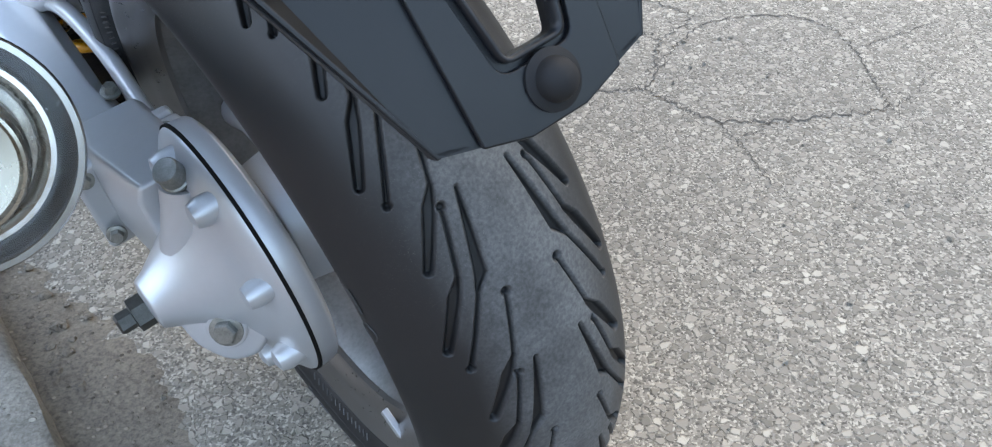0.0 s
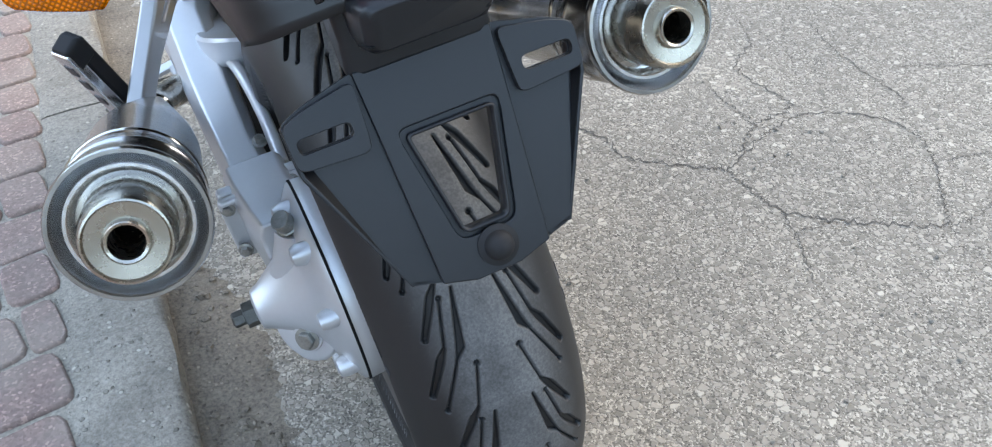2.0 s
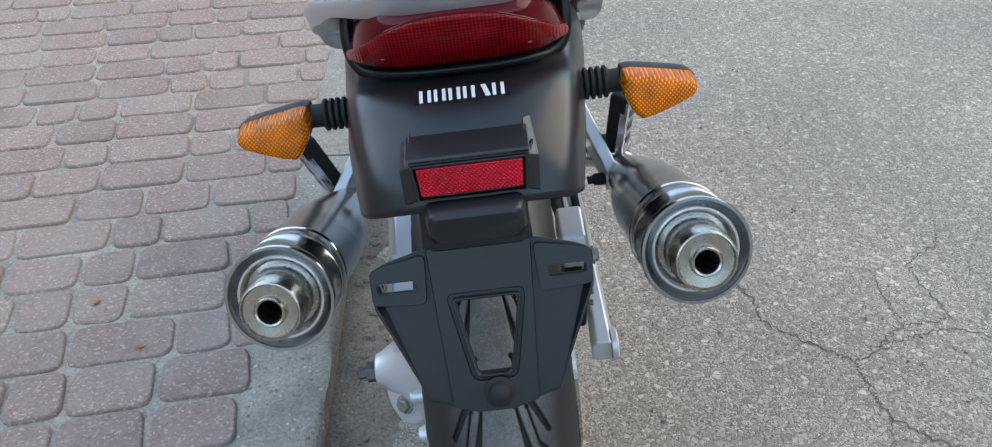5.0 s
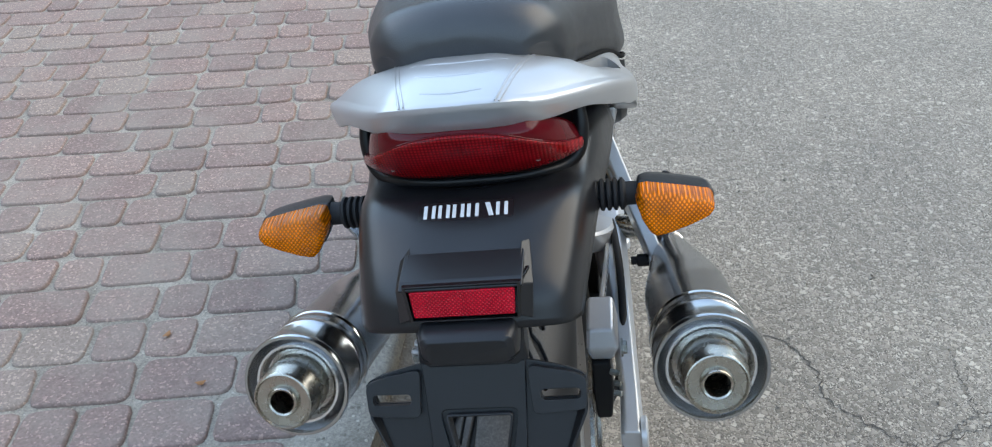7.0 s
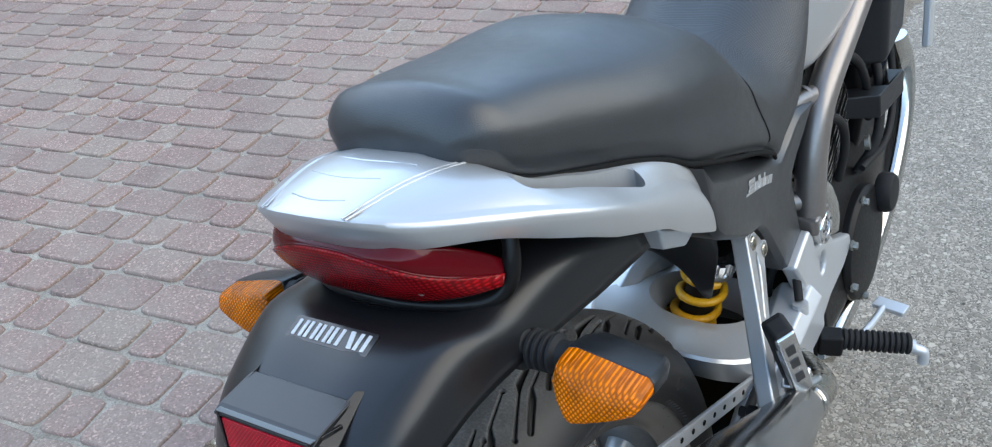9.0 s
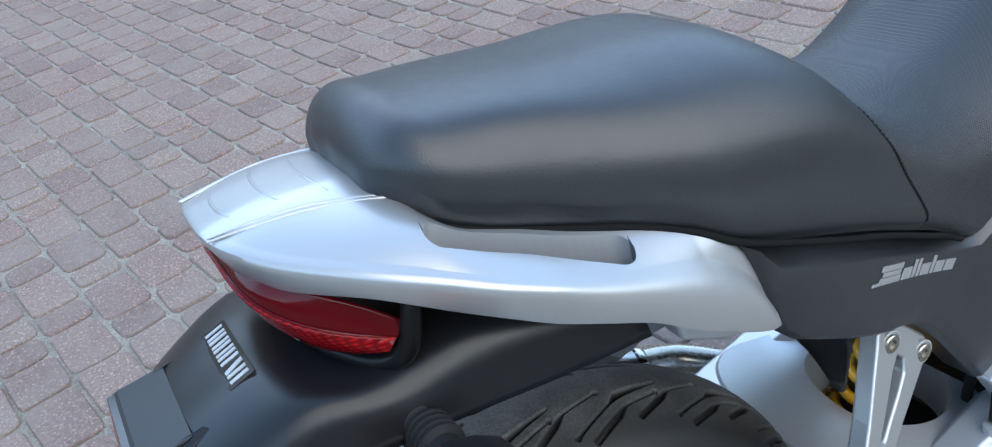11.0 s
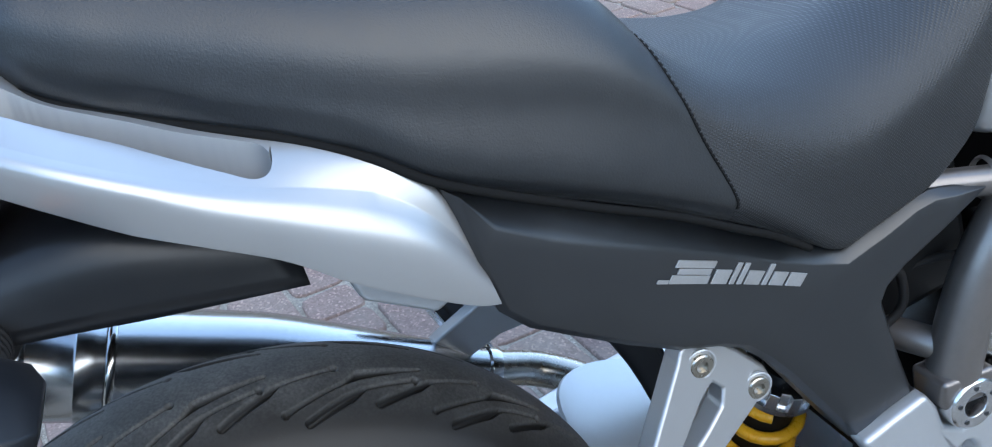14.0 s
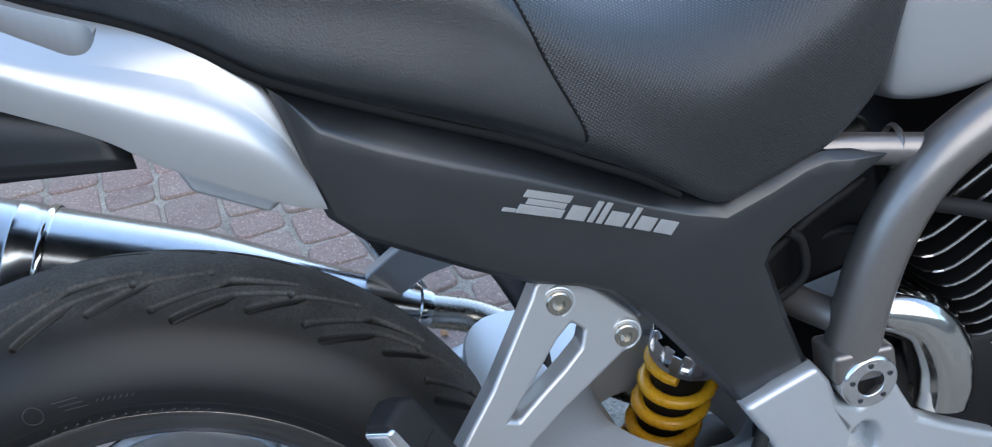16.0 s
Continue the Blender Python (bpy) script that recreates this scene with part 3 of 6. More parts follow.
for k in range(3):
    for d in (-0.16, 0.16):
        a = 2 * math.pi * k / 3 + 0.9
        rings = []
        for r, w, h, dd in ((0.045, 0.024, 0.022, d * 0.9), (0.1, 0.016, 0.018, d), (0.15, 0.014, 0.016, d), (0.19, 0.022, 0.02, d * 1.1)):
            c = V(TYRE_X, -math.cos(a + dd * 0.9) * r, AXLE_Z + math.sin(a + dd * 0.9) * r)
            t = V(0, math.sin(a), math.cos(a))
            rings.append([c + t * (w * math.cos(q)) + V(1, 0, 0) * (h * math.sin(q)) for q in (2 * math.pi * i / 14 for i in range(14))])
        part("spoke", loft(rings), M_CAST, wheel)

# final drive housing on the shaft side
hub = part("final_drive", revolve([(0.0, 0.108), (0.004, 0.116), (0.020, 0.117), (0.026, 0.114), (0.036, 0.100), (0.043, 0.080), (0.052, 0.062), (0.072, 0.042), (0.095, 0.026), (0.104, 0.022), (0.106, 0.012)], (-0.074, 0.0, AXLE_Z - 0.004), (-1, 0, 0), 72), M_CAST, bike, "silver cast shaft drive housing", bevel=0.002)
part("gasket", revolve([(0, 0.1175), (0.003, 0.1175), (0.003, 0.10), (0, 0.10)], (-0.094, 0, AXLE_Z - 0.004), (-1, 0, 0), 72, caps=False), M_DARK, hub)
rings = []
for yy, zc, w, h, xc in ((0.02, 0.345, 0.030, 0.055, -0.115), (0.06, 0.35, 0.034, 0.05, -0.118), (0.11, 0.356, 0.036, 0.042, -0.122), (0.15, 0.36, 0.036, 0.040, -0.124)):
    rings.append([V(xc + w * c, yy, zc + h * s) for c, s in ((-0.8, -1), (0.8, -1), (1, -0.75), (1, 0.75), (0.8, 1), (-0.8, 1), (-1, 0.75), (-1, -0.75))])
part("gear_neck", loft(rings), M_CAST, hub, bevel=0.004)
for a, lug in ((62, 0.012), (98, 0.012), (20, 0.011), (150, 0.012), (-25, 0.012), (-75, 0.012), (-120, 0.012)):
    c = V(-0.104, -math.cos(radians(a)) * 0.098, AXLE_Z - 0.004 + math.sin(radians(a)) * 0.098)
    part("lug", revolve([(-0.012, lug * 0.95), (0.012, lug), (0.019, lug * 0.8), (0.021, lug * 0.3)], c, (-1, 0, 0), 20), M_CAST, hub)
part("filler_ridge", tube([(-0.111, -0.004, 0.402), (-0.118, -0.004, 0.374), (-0.130, 0.0, 0.340)], [0.0185, 0.0215, 0.0235], 24), M_CAST, hub)
DRAIN = Matrix.Translation((-0.139, -0.047, 0.291)) @ basis((-0.55, -0.75, 0.35))
web = rounded([(-0.050, 0.040), (-0.030, -0.012), (-0.006, -0.031), (0.018, -0.028), (0.032, -0.010), (0.034, 0.030), (0.0, 0.045)], 0.012, 4)
part("drain_web", loft([[DRAIN @ V(x * e, y * e, h) for x, y in web] for h, e in ((-0.050, 1.15), (-0.004, 1.02), (-0.001, 0.97), (0.0, 0.90))]), M_CAST, hub)
part("filler_bolt", revolve([(0, 0.0125), (0.003, 0.0125), (0.004, 0.0108), (0.016, 0.0108), (0.018, 0.0095), (0.0182, 0.0)], (-0.114, -0.006, 0.409), (-0.35, -0.35, 0.9), 24), M_ZINC, hub, "weathered dark zinc bolt")
part("boss", revolve([(-0.04, 0.02), (-0.006, 0.018), (0, 0.0165)], (-0.112, -0.004, 0.405), (-0.35, -0.35, 0.9), 24), M_CAST, hub)
part("drain_lug", revolve([(-0.01, 0.0165), (0.002, 0.0165), (0.003, 0.0155)], DRAIN.translation, (-0.55, -0.75, 0.35), 28), M_CAST, hub)
part("drain_bolt", hexbolt(DRAIN @ V(0, 0, 0.002), (-0.55, -0.75, 0.35), 0.0095, 0.010), M_ZINC, hub)
axle = revolve([(-0.012, 0.017), (0.0, 0.017), (0.001, 0.0145), (0.016, 0.0145), (0.017, 0.009), (0.028, 0.009), (0.03, 0.007)], (-0.176, 0.0, AXLE_Z - 0.006), (-1, 0, 0), 6)
part("axle_nut", axle, M_NUT, hub, "dark weathered axle nut")

# swingarm
def arm(points, sizes, name, mat, parent, label=""):
    rings = []
    line = [Vector(p) for p in points]
    for i, p in enumerate(line):
        w, h = sizes[i]
        d = (line[min(i + 1, len(line) - 1)] - line[max(i - 1, 0)]).normalized()
        s = d.cross(V(0, 0, 1)).normalized()
        u = s.cross(d)
        rings.append([p + s * (w * c) + u * (h * q) for c, q in ((-1, -0.6), (-0.6, -1), (0.6, -1), (1, -0.6), (1, 0.6), (0.6, 1), (-0.6, 1), (-1, 0.6))])
    return part(name, loft(rings), mat, parent, label, bevel=0.003, subsurf=0)


swing = arm([(-0.128, 0.12, 0.350), (-0.132, 0.20, 0.366), (-0.132, 0.31, 0.388), (-0.13, 0.44, 0.415), (-0.12, 0.5, 0.42)], [(0.030, 0.034), (0.028, 0.031), (0.033, 0.036), (0.034, 0.04), (0.04, 0.045)], "swingarm", M_CAST, bike, "silver painted swingarm")
part("flange", box((0.098, 0.014, 0.092), pose(-0.124, 0.113, 0.348, 8)), M_CAST, swing, bevel=0.005)
part("flange_plate", box((0.102, 0.012, 0.096), pose(-0.124, 0.098, 0.345, 8)), M_CAST, swing, bevel=0.005)
for x, z in ((-0.166, 0.318), (-0.166, 0.38), (-0.088, 0.384)):
    part("flange_bolt", hexbolt((x, 0.09, z), (-0.3, -1, 0.1), 0.006, 0.008), M_ZINC, swing)
arm([(0.135, -0.012, 0.312), (0.135, 0.05, 0.322), (0.128, 0.2, 0.345), (0.105, 0.5, 0.365)], [(0.016, 0.020), (0.014, 0.024), (0.018, 0.030), (0.035, 0.045)], "right_arm", M_CAST, swing)
part("axle_end", revolve([(0, 0.022), (0.008, 0.022), (0.01, 0.018), (0.01, 0.009), (0.004, 0.009)], (0.146, 0.0, AXLE_Z - 0.004), (1, 0, 0), 28), M_CAST, swing, bevel=0.001)
def cast_z(x, y):
    return 0.452 - 0.2 * (x + 0.12) - 0.22 * (y - 0.34) + 0.15 * max(0, 0.37 - y)


def bridge_ring(cx, cy, rx, ry, power, dz):
    """A rounded loop on the bridge's surface, from an ellipse to a rounded square."""
    r = []
    for i in range(48):
        a = 2 * math.pi * i / 48
        c, q = math.cos(a), math.sin(a)
        x = cx + rx * math.copysign(abs(c) ** power, c)
        y = cy + ry * math.copysign(abs(q) ** power, q)
        r.append(V(x, y + 0.4 * dz * (0.37 - y > 0), cast_z(x, y) - dz))
    return r


rings = [bridge_ring(-0.008, 0.435, 0.068, 0.070, 1.0, 0.06), bridge_ring(-0.008, 0.435, 0.072, 0.074, 1.0, 0.006), bridge_ring(-0.008, 0.435, 0.076, 0.078, 1.0, 0.0)]
for k in (0.25, 0.5, 0.75):
    rings.append(bridge_ring(-0.008 + 0.008 * k, 0.435 - 0.045 * k, 0.076 + 0.046 * k, 0.078 + 0.054 * k, 1.0 - 0.3 * k, 0.0))
rings += [bridge_ring(0.0, 0.390, 0.122, 0.132, 0.7, 0.0), bridge_ring(0.0, 0.390, 0.127, 0.137, 0.7, 0.006), bridge_ring(0.0, 0.390, 0.128, 0.138, 0.7, 0.05)]
part("bridge", loft(rings, caps=False), M_CAST, swing, "broad silver cast swingarm bridge")
# black box added for the darkness below the bridge; it closes the see-through gap
part("under_bridge_fill", box((0.21, 0.26, 0.03), pose(-0.01, 0.42, 0.28, -6)), M_ENGINE, swing, "added black box standing in for the shade under the bridge", bevel=0.006)

# exhaust silencers
def silencer(side):
    end, front = V(0.222 * side, -0.170, 0.590), V(0.205 * side, 0.268, 0.432)
    ax = (end - front).normalized()
    L = (end - front).length
    body = [(0.0, 0.0205), (0.012, 0.0215), (0.12, 0.0365), (0.22, 0.0500), (0.25, 0.0525), (L - 0.07, 0.0545), (L - 0.068, 0.056), (L - 0.052, 0.0565), (L - 0.05, 0.055), (L - 0.012, 0.0555), (L - 0.009, 0.058), (L - 0.005, 0.0595), (L, 0.0598), (L + 0.003, 0.0585), (L + 0.003, 0.0555), (L - 0.001, 0.0535), (L - 0.010, 0.0515), (L - 0.014, 0.0490)]
    ob = part("silencer", revolve(body, front, ax, 64, caps=False), M_SATIN, bike, "polished stainless exhaust silencer with stepped end")
    part("end_cone", revolve([(-0.016, 0.0495), (-0.006, 0.0480), (-0.003, 0.0465), (-0.003, 0.0440), (-0.006, 0.0405), (-0.014, 0.0385), (-0.016, 0.030)], end, ax, 64, caps=False), M_ALU, ob)
    part("tail_pipe", revolve([(-0.018, 0.0345), (0.024, 0.0345), (0.026, 0.0335), (0.037, 0.0330), (0.0405, 0.0315), (0.041, 0.0300), (0.0385, 0.0285), (0.0375, 0.0170), (0.0415, 0.0165), (0.043, 0.0150), (0.042, 0.0130), (0.036, 0.0122), (-0.03, 0.0122)], end, ax, 56, caps=False), M_STEEL, ob, "heat-tinted stepped steel tail pipe")
    part("bore", revolve([(-0.028, 0.0124), (-0.0279, 0.0)], end, ax, 24, caps=False), M_DARK, ob)
    return ob


sil_r, sil_l = silencer(1), silencer(-1)

# rear mudguard body
half = [
    [(0.0, -0.275, 0.747), (0.05, -0.273, 0.745), (0.088, -0.262, 0.738), (0.102, -0.242, 0.730)],
    [(0.0, -0.260, 0.776), (0.05, -0.257, 0.775), (0.090, -0.243, 0.766), (0.107, -0.214, 0.742)],
    [(0.0, -0.225, 0.797), (0.055, -0.222, 0.796), (0.097, -0.205, 0.786), (0.114, -0.170, 0.756)],
    [(0.0, -0.172, 0.812), (0.06, -0.170, 0.812), (0.104, -0.155, 0.802), (0.119, -0.120, 0.758)],
    [(0.0, -0.11, 0.803), (0.06, -0.11, 0.803), (0.107, -0.10, 0.797), (0.126, -0.06, 0.757)],
    [(0.0, -0.03, 0.825), (0.07, -0.03, 0.823), (0.118, -0.02, 0.803), (0.133, 0.0, 0.754)],
    [(0.0, 0.06, 0.82), (0.07, 0.06, 0.815), (0.125, 0.066, 0.785), (0.139, 0.07, 0.751)],
]
full = [[mirror(p) for p in s[:0:-1]] + [Vector(p) for p in s] for s in half]
guard = part("mudguard", loft(surface(full, 5, 5), closed=False), M_FENDER, bike, "matt black rear mudguard body", thick=0.003)

# silver tail and grab rail: fold line, lower edge and inner edge, from the rear middle to the front tip
RAIL = [
    ((0.0, -0.176, 0.9145), (0.0, -0.161, 0.880), (0.0, -0.03, 0.901), 0.010),
    ((0.030, -0.1748, 0.9142), (0.030, -0.160, 0.880), (0.014, -0.03, 0.901), 0.010),
    ((0.056, -0.168, 0.9105), (0.056, -0.153, 0.878), (0.026, -0.03, 0.8995), 0.011),
    ((0.084, -0.146, 0.900), (0.083, -0.137, 0.874), (0.040, -0.032, 0.8955), 0.012),
    ((0.119, -0.102, 0.885), (0.116, -0.099, 0.864), (0.056, -0.036, 0.891), 0.012),
    ((0.143, -0.060, 0.869), (0.136, -0.060, 0.844), (0.072, -0.040, 0.884), 0.012),
    ((0.156, -0.030, 0.856), (0.150, -0.030, 0.829), (0.083, -0.026, 0.873), 0.008),
    ((0.163, 0.0, 0.842), (0.157, 0.0, 0.812), (0.090, 0.002, 0.863), 0.006),
    ((0.166, 0.03, 0.826), (0.163, 0.03, 0.797), (0.097, 0.030, 0.852), 0.005),
    ((0.168, 0.06, 0.811), (0.165, 0.06, 0.780), (0.108, 0.058, 0.843), 0.005),
    ((0.169, 0.088, 0.798), (0.167, 0.087, 0.759), (0.119, 0.086, 0.832), 0.007),
    ((0.169, 0.113, 0.785), (0.167, 0.115, 0.741), (0.127, 0.110, 0.818), 0.010),
    ((0.167, 0.134, 0.769), (0.165, 0.138, 0.727), (0.134, 0.130, 0.802), 0.014),
    ((0.163, 0.150, 0.750), (0.161, 0.155, 0.717), (0.140, 0.146, 0.780), 0.013),
    ((0.157, 0.164, 0.727), (0.155, 0.168, 0.711), (0.144, 0.160, 0.745), 0.007),
]
GRIP = [Vector(q) for q in ((0.1125, -0.043), (0.1230, 0.003), (0.1390, 0.056))]


def grip_gap(x, y):
    """Distance inside the rim of the hand recess, in plan."""
    best = 1.0
    for a, b in zip(GRIP, GRIP[1:]):
        ab = b - a
        t = max(0, min(1, (Vector((x, y)) - a).dot(ab) / ab.length_squared))
        best = min(best, (Vector((x, y)) - a - ab * t).length)
    return 0.0112 - best


def rail_rings():
    cols = [spline([r[i] for r in RAIL], 18) for i in range(3)]
    bump = [q.x for q in spline([(r[3], 0, 0) for r in RAIL], 18)]
    out = []
    for i, (f, l, n) in enumerate(zip(*cols)):
        soft = min(0.0105 + 0.014 * min(1, max(0, i - 130) / 80), 0.6 * (l - f).length, 0.42 * (n - f).length)
        top_dir, side_dir = (n - f).normalized(), (l - f).normalized()
        start = f + top_dir * soft

        def top(u):
            q = n.lerp(start, u)
            q.z += 4 * bump[i] * u * (1 - u) if bump[i] > 0 else 1.2 * bump[i] * math.sin(math.pi * u)
            return q

        inside = [k / 300 for k in range(301) if grip_gap(*top(k / 300).xy) > 0]
        u0, u1 = (inside[0], inside[-1]) if inside else (0.48, 0.52)
        wide = (top(u1) - top(u0)).length if inside else 0.0
        k = min(1, wide / 0.010)
        deep = 0.036 * k * k * (3 - 2 * k)
        row = [top(u0 * j / 16) for j in range(17)]
        for fr, d in ((0.0, 0.0), (0.02, 0.12), (0.05, 0.5), (0.11, 0.93), (0.18, 1.0), (0.5, 1.04), (0.82, 1.0), (0.9, 0.93), (0.96, 0.5), (0.985, 0.12)):
            q = top(u0 + (u1 - u0) * (0.003 + fr))
            q.z -= deep * d
            row.append(q)
        row += [top(u1 + (1 - u1) * j / 20) for j in range(21)]
        for a in (0.25, 0.5, 0.75, 1.0):
            row.append(f + top_dir * soft * (1 - a) ** 2 + side_dir * soft * a * a)
        row.append(l - side_dir * 0.0025)
        into = n - f
        into.z = 0
        into.normalize()
        row.append(l + into * 0.0006)
        row.append(l + into * 0.0035 + V(0, 0, 0.0005))
        row.append(l + into * min(0.03, (n - f).length * 0.6) + V(0, 0, 0.004))
        row.append(V(n.x, n.y, min(n.z - 0.008, l.z + 0.03)))
        out.append(row)
    return out


right = rail_rings()
left = [[mirror(q) for q in r] for r in right[:0:-1]]
tail = part("tail_rail", loft(left + right), M_SILVER, bike, "silver painted tail with two grab handles")
tops = [q for r in right for q in r[:16] + r[27:47]]


def on_tail(x, y, lift=0.0):
    near = sorted(((q.x - abs(x)) ** 2 + (q.y - y) ** 2 + 1e-9, q.z) for q in tops)[:3]
    return V(x, y, sum(z / d for d, z in near) / sum(1 / d for d, z in near) + lift)


for s in (1, -1):
    for off in (0.0, 0.0038):
        line = [(0.0405, -0.169), (0.0470, -0.140), (0.0550, -0.104), (0.0640, -0.060), (0.0660, -0.05)]
        part("ridge", tube([on_tail(s * (x + off), y - off * 0.3, -0.0003) for x, y in line], [0.0008, 0.0013, 0.0013, 0.0013, 0.001], 8), M_SILVER, tail)
for y, w, bow in ((-0.0935, 0.046, 0.006), (-0.1235, 0.036, 0.005), (-0.154, 0.028, 0.004)):
    part("rib", tube([on_tail(w * k, y + bow * k * k, -0.0006) for k in (-1, -0.96, -0.5, 0, 0.5, 0.96, 1)], [0.0004, 0.0013, 0.0014, 0.0014, 0.0014, 0.0013, 0.0004], 10), M_SILVER, tail)
for s in (1, -1):
    part("mount", loft([[V(s * x, y, z) for x, y, z in ((0.112, 0.085, 0.760), (0.142, 0.085, 0.760), (0.144, 0.150, 0.722), (0.112, 0.150, 0.722))], [V(s * x, y, z) for x, y, z in ((0.116, 0.095, 0.73), (0.138, 0.095, 0.73), (0.138, 0.135, 0.708), (0.116, 0.135, 0.708))]]), M_CAST, tail, bevel=0.004)

# seat
def seat_ring(y, w, top, shoulder, zs, bottom, wb, y_low=None):
    yl = y if y_low is None else y_low
    ys = y + (yl - y) * 0.3
    h = [(0, y, top), (w * 0.42, y - 0.001, top - 0.003), (w * 0.78, ys, shoulder), (w * 0.97, (y + yl) / 2, (shoulder + zs) / 2), (w * 1.01, y + (yl - y) * 0.7, zs), (wb + 0.001, yl, bottom + 0.022), (wb - 0.003, yl, bottom + 0.009), (wb - 0.012, yl, bottom + 0.001), (wb - 0.03, yl, bottom), (0, yl, bottom + 0.006)]
    return [Vector(p) for p in h] + [mirror(p) for p in h[-2:0:-1]]


pillion = [
    seat_ring(-0.068, 0.036, 0.914, 0.911, 0.904, 0.888, 0.036),
    seat_ring(-0.066, 0.058, 0.932, 0.925, 0.914, 0.886, 0.058),
    seat_ring(-0.054, 0.078, 0.949, 0.939, 0.914, 0.889, 0.076),
    seat_ring(-0.035, 0.094, 0.957, 0.944, 0.905, 0.872, 0.0935),
    seat_ring(-0.01, 0.103, 0.952, 0.939, 0.893, 0.8585, 0.1015),
    seat_ring(0.02, 0.111, 0.947, 0.934, 0.880, 0.846, 0.108),
    seat_ring(0.05, 0.121, 0.942, 0.927, 0.867, 0.835, 0.120),
    seat_ring(0.08, 0.131, 0.937, 0.919, 0.857, 0.824, 0.131),
    seat_ring(0.115, 0.141, 0.932, 0.911, 0.845, 0.808, 0.1425),
    seat_ring(0.15, 0.148, 0.929, 0.905, 0.833, 0.787, 0.152),
    seat_ring(0.198, 0.151, 0.922, 0.896, 0.818, 0.761, 0.157, 0.220),
    seat_ring(0.232, 0.150, 0.908, 0.882, 0.803, 0.738, 0.155, 0.273),
    seat_ring(0.250, 0.148, 0.886, 0.862, 0.786, 0.720, 0.152, 0.309),
    seat_ring(0.264, 0.147, 0.860, 0.842, 0.774, 0.711, 0.150, 0.3265),
]


def seat_rings(rows, across=5, along=6):
    rows = [spline(r, across, True) for r in rows]
    cols = [spline([r[i] for r in rows], along) for i in range(len(rows[0]))]
    return [[c[j] for c in cols] for j in range(len(cols[0]))]


seat_back = seat_rings(pillion)
part("pillion_seat", loft(seat_back), M_SEAT, bike, "black grained vinyl pillion seat")
rider = [
    seat_ring(0.2642, 0.147, 0.860, 0.842, 0.774, 0.711, 0.150, 0.3267),
    seat_ring(0.298, 0.1455, 0.835, 0.815, 0.755, 0.694, 0.145, 0.358),
    seat_ring(0.35, 0.142, 0.816, 0.792, 0.735, 0.668, 0.135, 0.398),
    seat_ring(0.41, 0.137, 0.806, 0.780, 0.725, 0.644, 0.122, 0.435),
    seat_ring(0.46, 0.134, 0.812, 0.786, 0.733, 0.648, 0.118, 0.462),
    seat_ring(0.52, 0.129, 0.842, 0.816, 0.758, 0.668, 0.117, 0.515),
    seat_ring(0.57, 0.122, 0.882, 0.856, 0.790, 0.694, 0.114, 0.548),
    seat_ring(0.60, 0.115, 0.91, 0.885, 0.81, 0.715, 0.108, 0.565),
    seat_ring(0.615, 0.10, 0.915, 0.89, 0.82, 0.74, 0.095, 0.58),
]
part("rider_seat", loft(seat_rings(rider)), M_SEAT2, bike, "black ribbed vinyl rider seat")
edge = seat_back[-1]
edge = edge[-28:] + edge[:29]
mid = sum(edge, V(0, 0, 0)) / len(edge)
seam = part("seat_seam", tube([q + (q - mid).normalized() * 0.0002 for q in edge], 0.0007, 8, 1), M_DARK, bike, "stitched seam across the seat")
for p, q in zip(edge, edge[1:]):
    n = max(1, round((q - p).length / 0.004))
    for k in range(n):
        a, b = p.lerp(q, (k + 0.15) / n), p.lerp(q, (k + 0.75) / n)
        out = (a - mid).normalized() * 0.0006 + V(0, 0.001, 0)
        part("stitch", tube([a + out, b + out], 0.0006, 5, 1), M_GRIP, seam)

# black lip that also draws the shadow line along the seat's lower edge
lip = [(0.052, -0.0675, 0.901), (0.075, -0.055, 0.894), (0.0925, -0.036, 0.879), (0.1005, -0.01, 0.866), (0.107, 0.02, 0.8535), (0.119, 0.05, 0.843), (0.130, 0.08, 0.832), (0.1415, 0.115, 0.815), (0.151, 0.15, 0.792), (0.155, 0.225, 0.758), (0.153, 0.28, 0.734), (0.149, 0.33, 0.708), (0.1405, 0.362, 0.690), (0.128, 0.398, 0.665)]
part("seat_lip_shadow", tube([mirror(q) for q in lip[::-1]] + [(0.0, -0.0705, 0.906)] + lip, 0.0028, 10, 5), M_DARK, bike, "black rubber lip doubling as the shadow line under the seat edge")

# side covers
COVER = [(0.143, 0.791), (0.178, 0.780), (0.218, 0.764), (0.258, 0.746), (0.296, 0.727), (0.349, 0.696), (0.39, 0.671), (0.416, 0.656), (0.437, 0.645), (0.470, 0.656), (0.495, 0.667), (0.513, 0.671), (0.535, 0.669), (0.565, 0.661), (0.525, 0.634), (0.49, 0.614), (0.476, 0.602), (0.472, 0.592), (0.478, 0.575), (0.491, 0.537), (0.508, 0.495), (0.511, 0.489), (0.48, 0.476), (0.452, 0.461), (0.432, 0.489), (0.412, 0.517), (0.388, 0.550), (0.364, 0.578), (0.345, 0.596), (0.324, 0.607), (0.288, 0.621), (0.25, 0.643), (0.211, 0.668), (0.184, 0.685), (0.167, 0.703), (0.156, 0.74)]


def cover_x(y, z):
    a = min(1, max(0, (y - 0.16) / 0.26))
    x = 0.160 - 0.036 * a * a * (3 - 2 * a)
    return x - 0.10 * max(0, 0.60 - z) ** 1.3 * 1.2 - 0.004


BROAD = [0.8, 1.4, 1.8, 1.9, 1.8, 1.5, 1.2, 0.9, 0.6, 0.45]


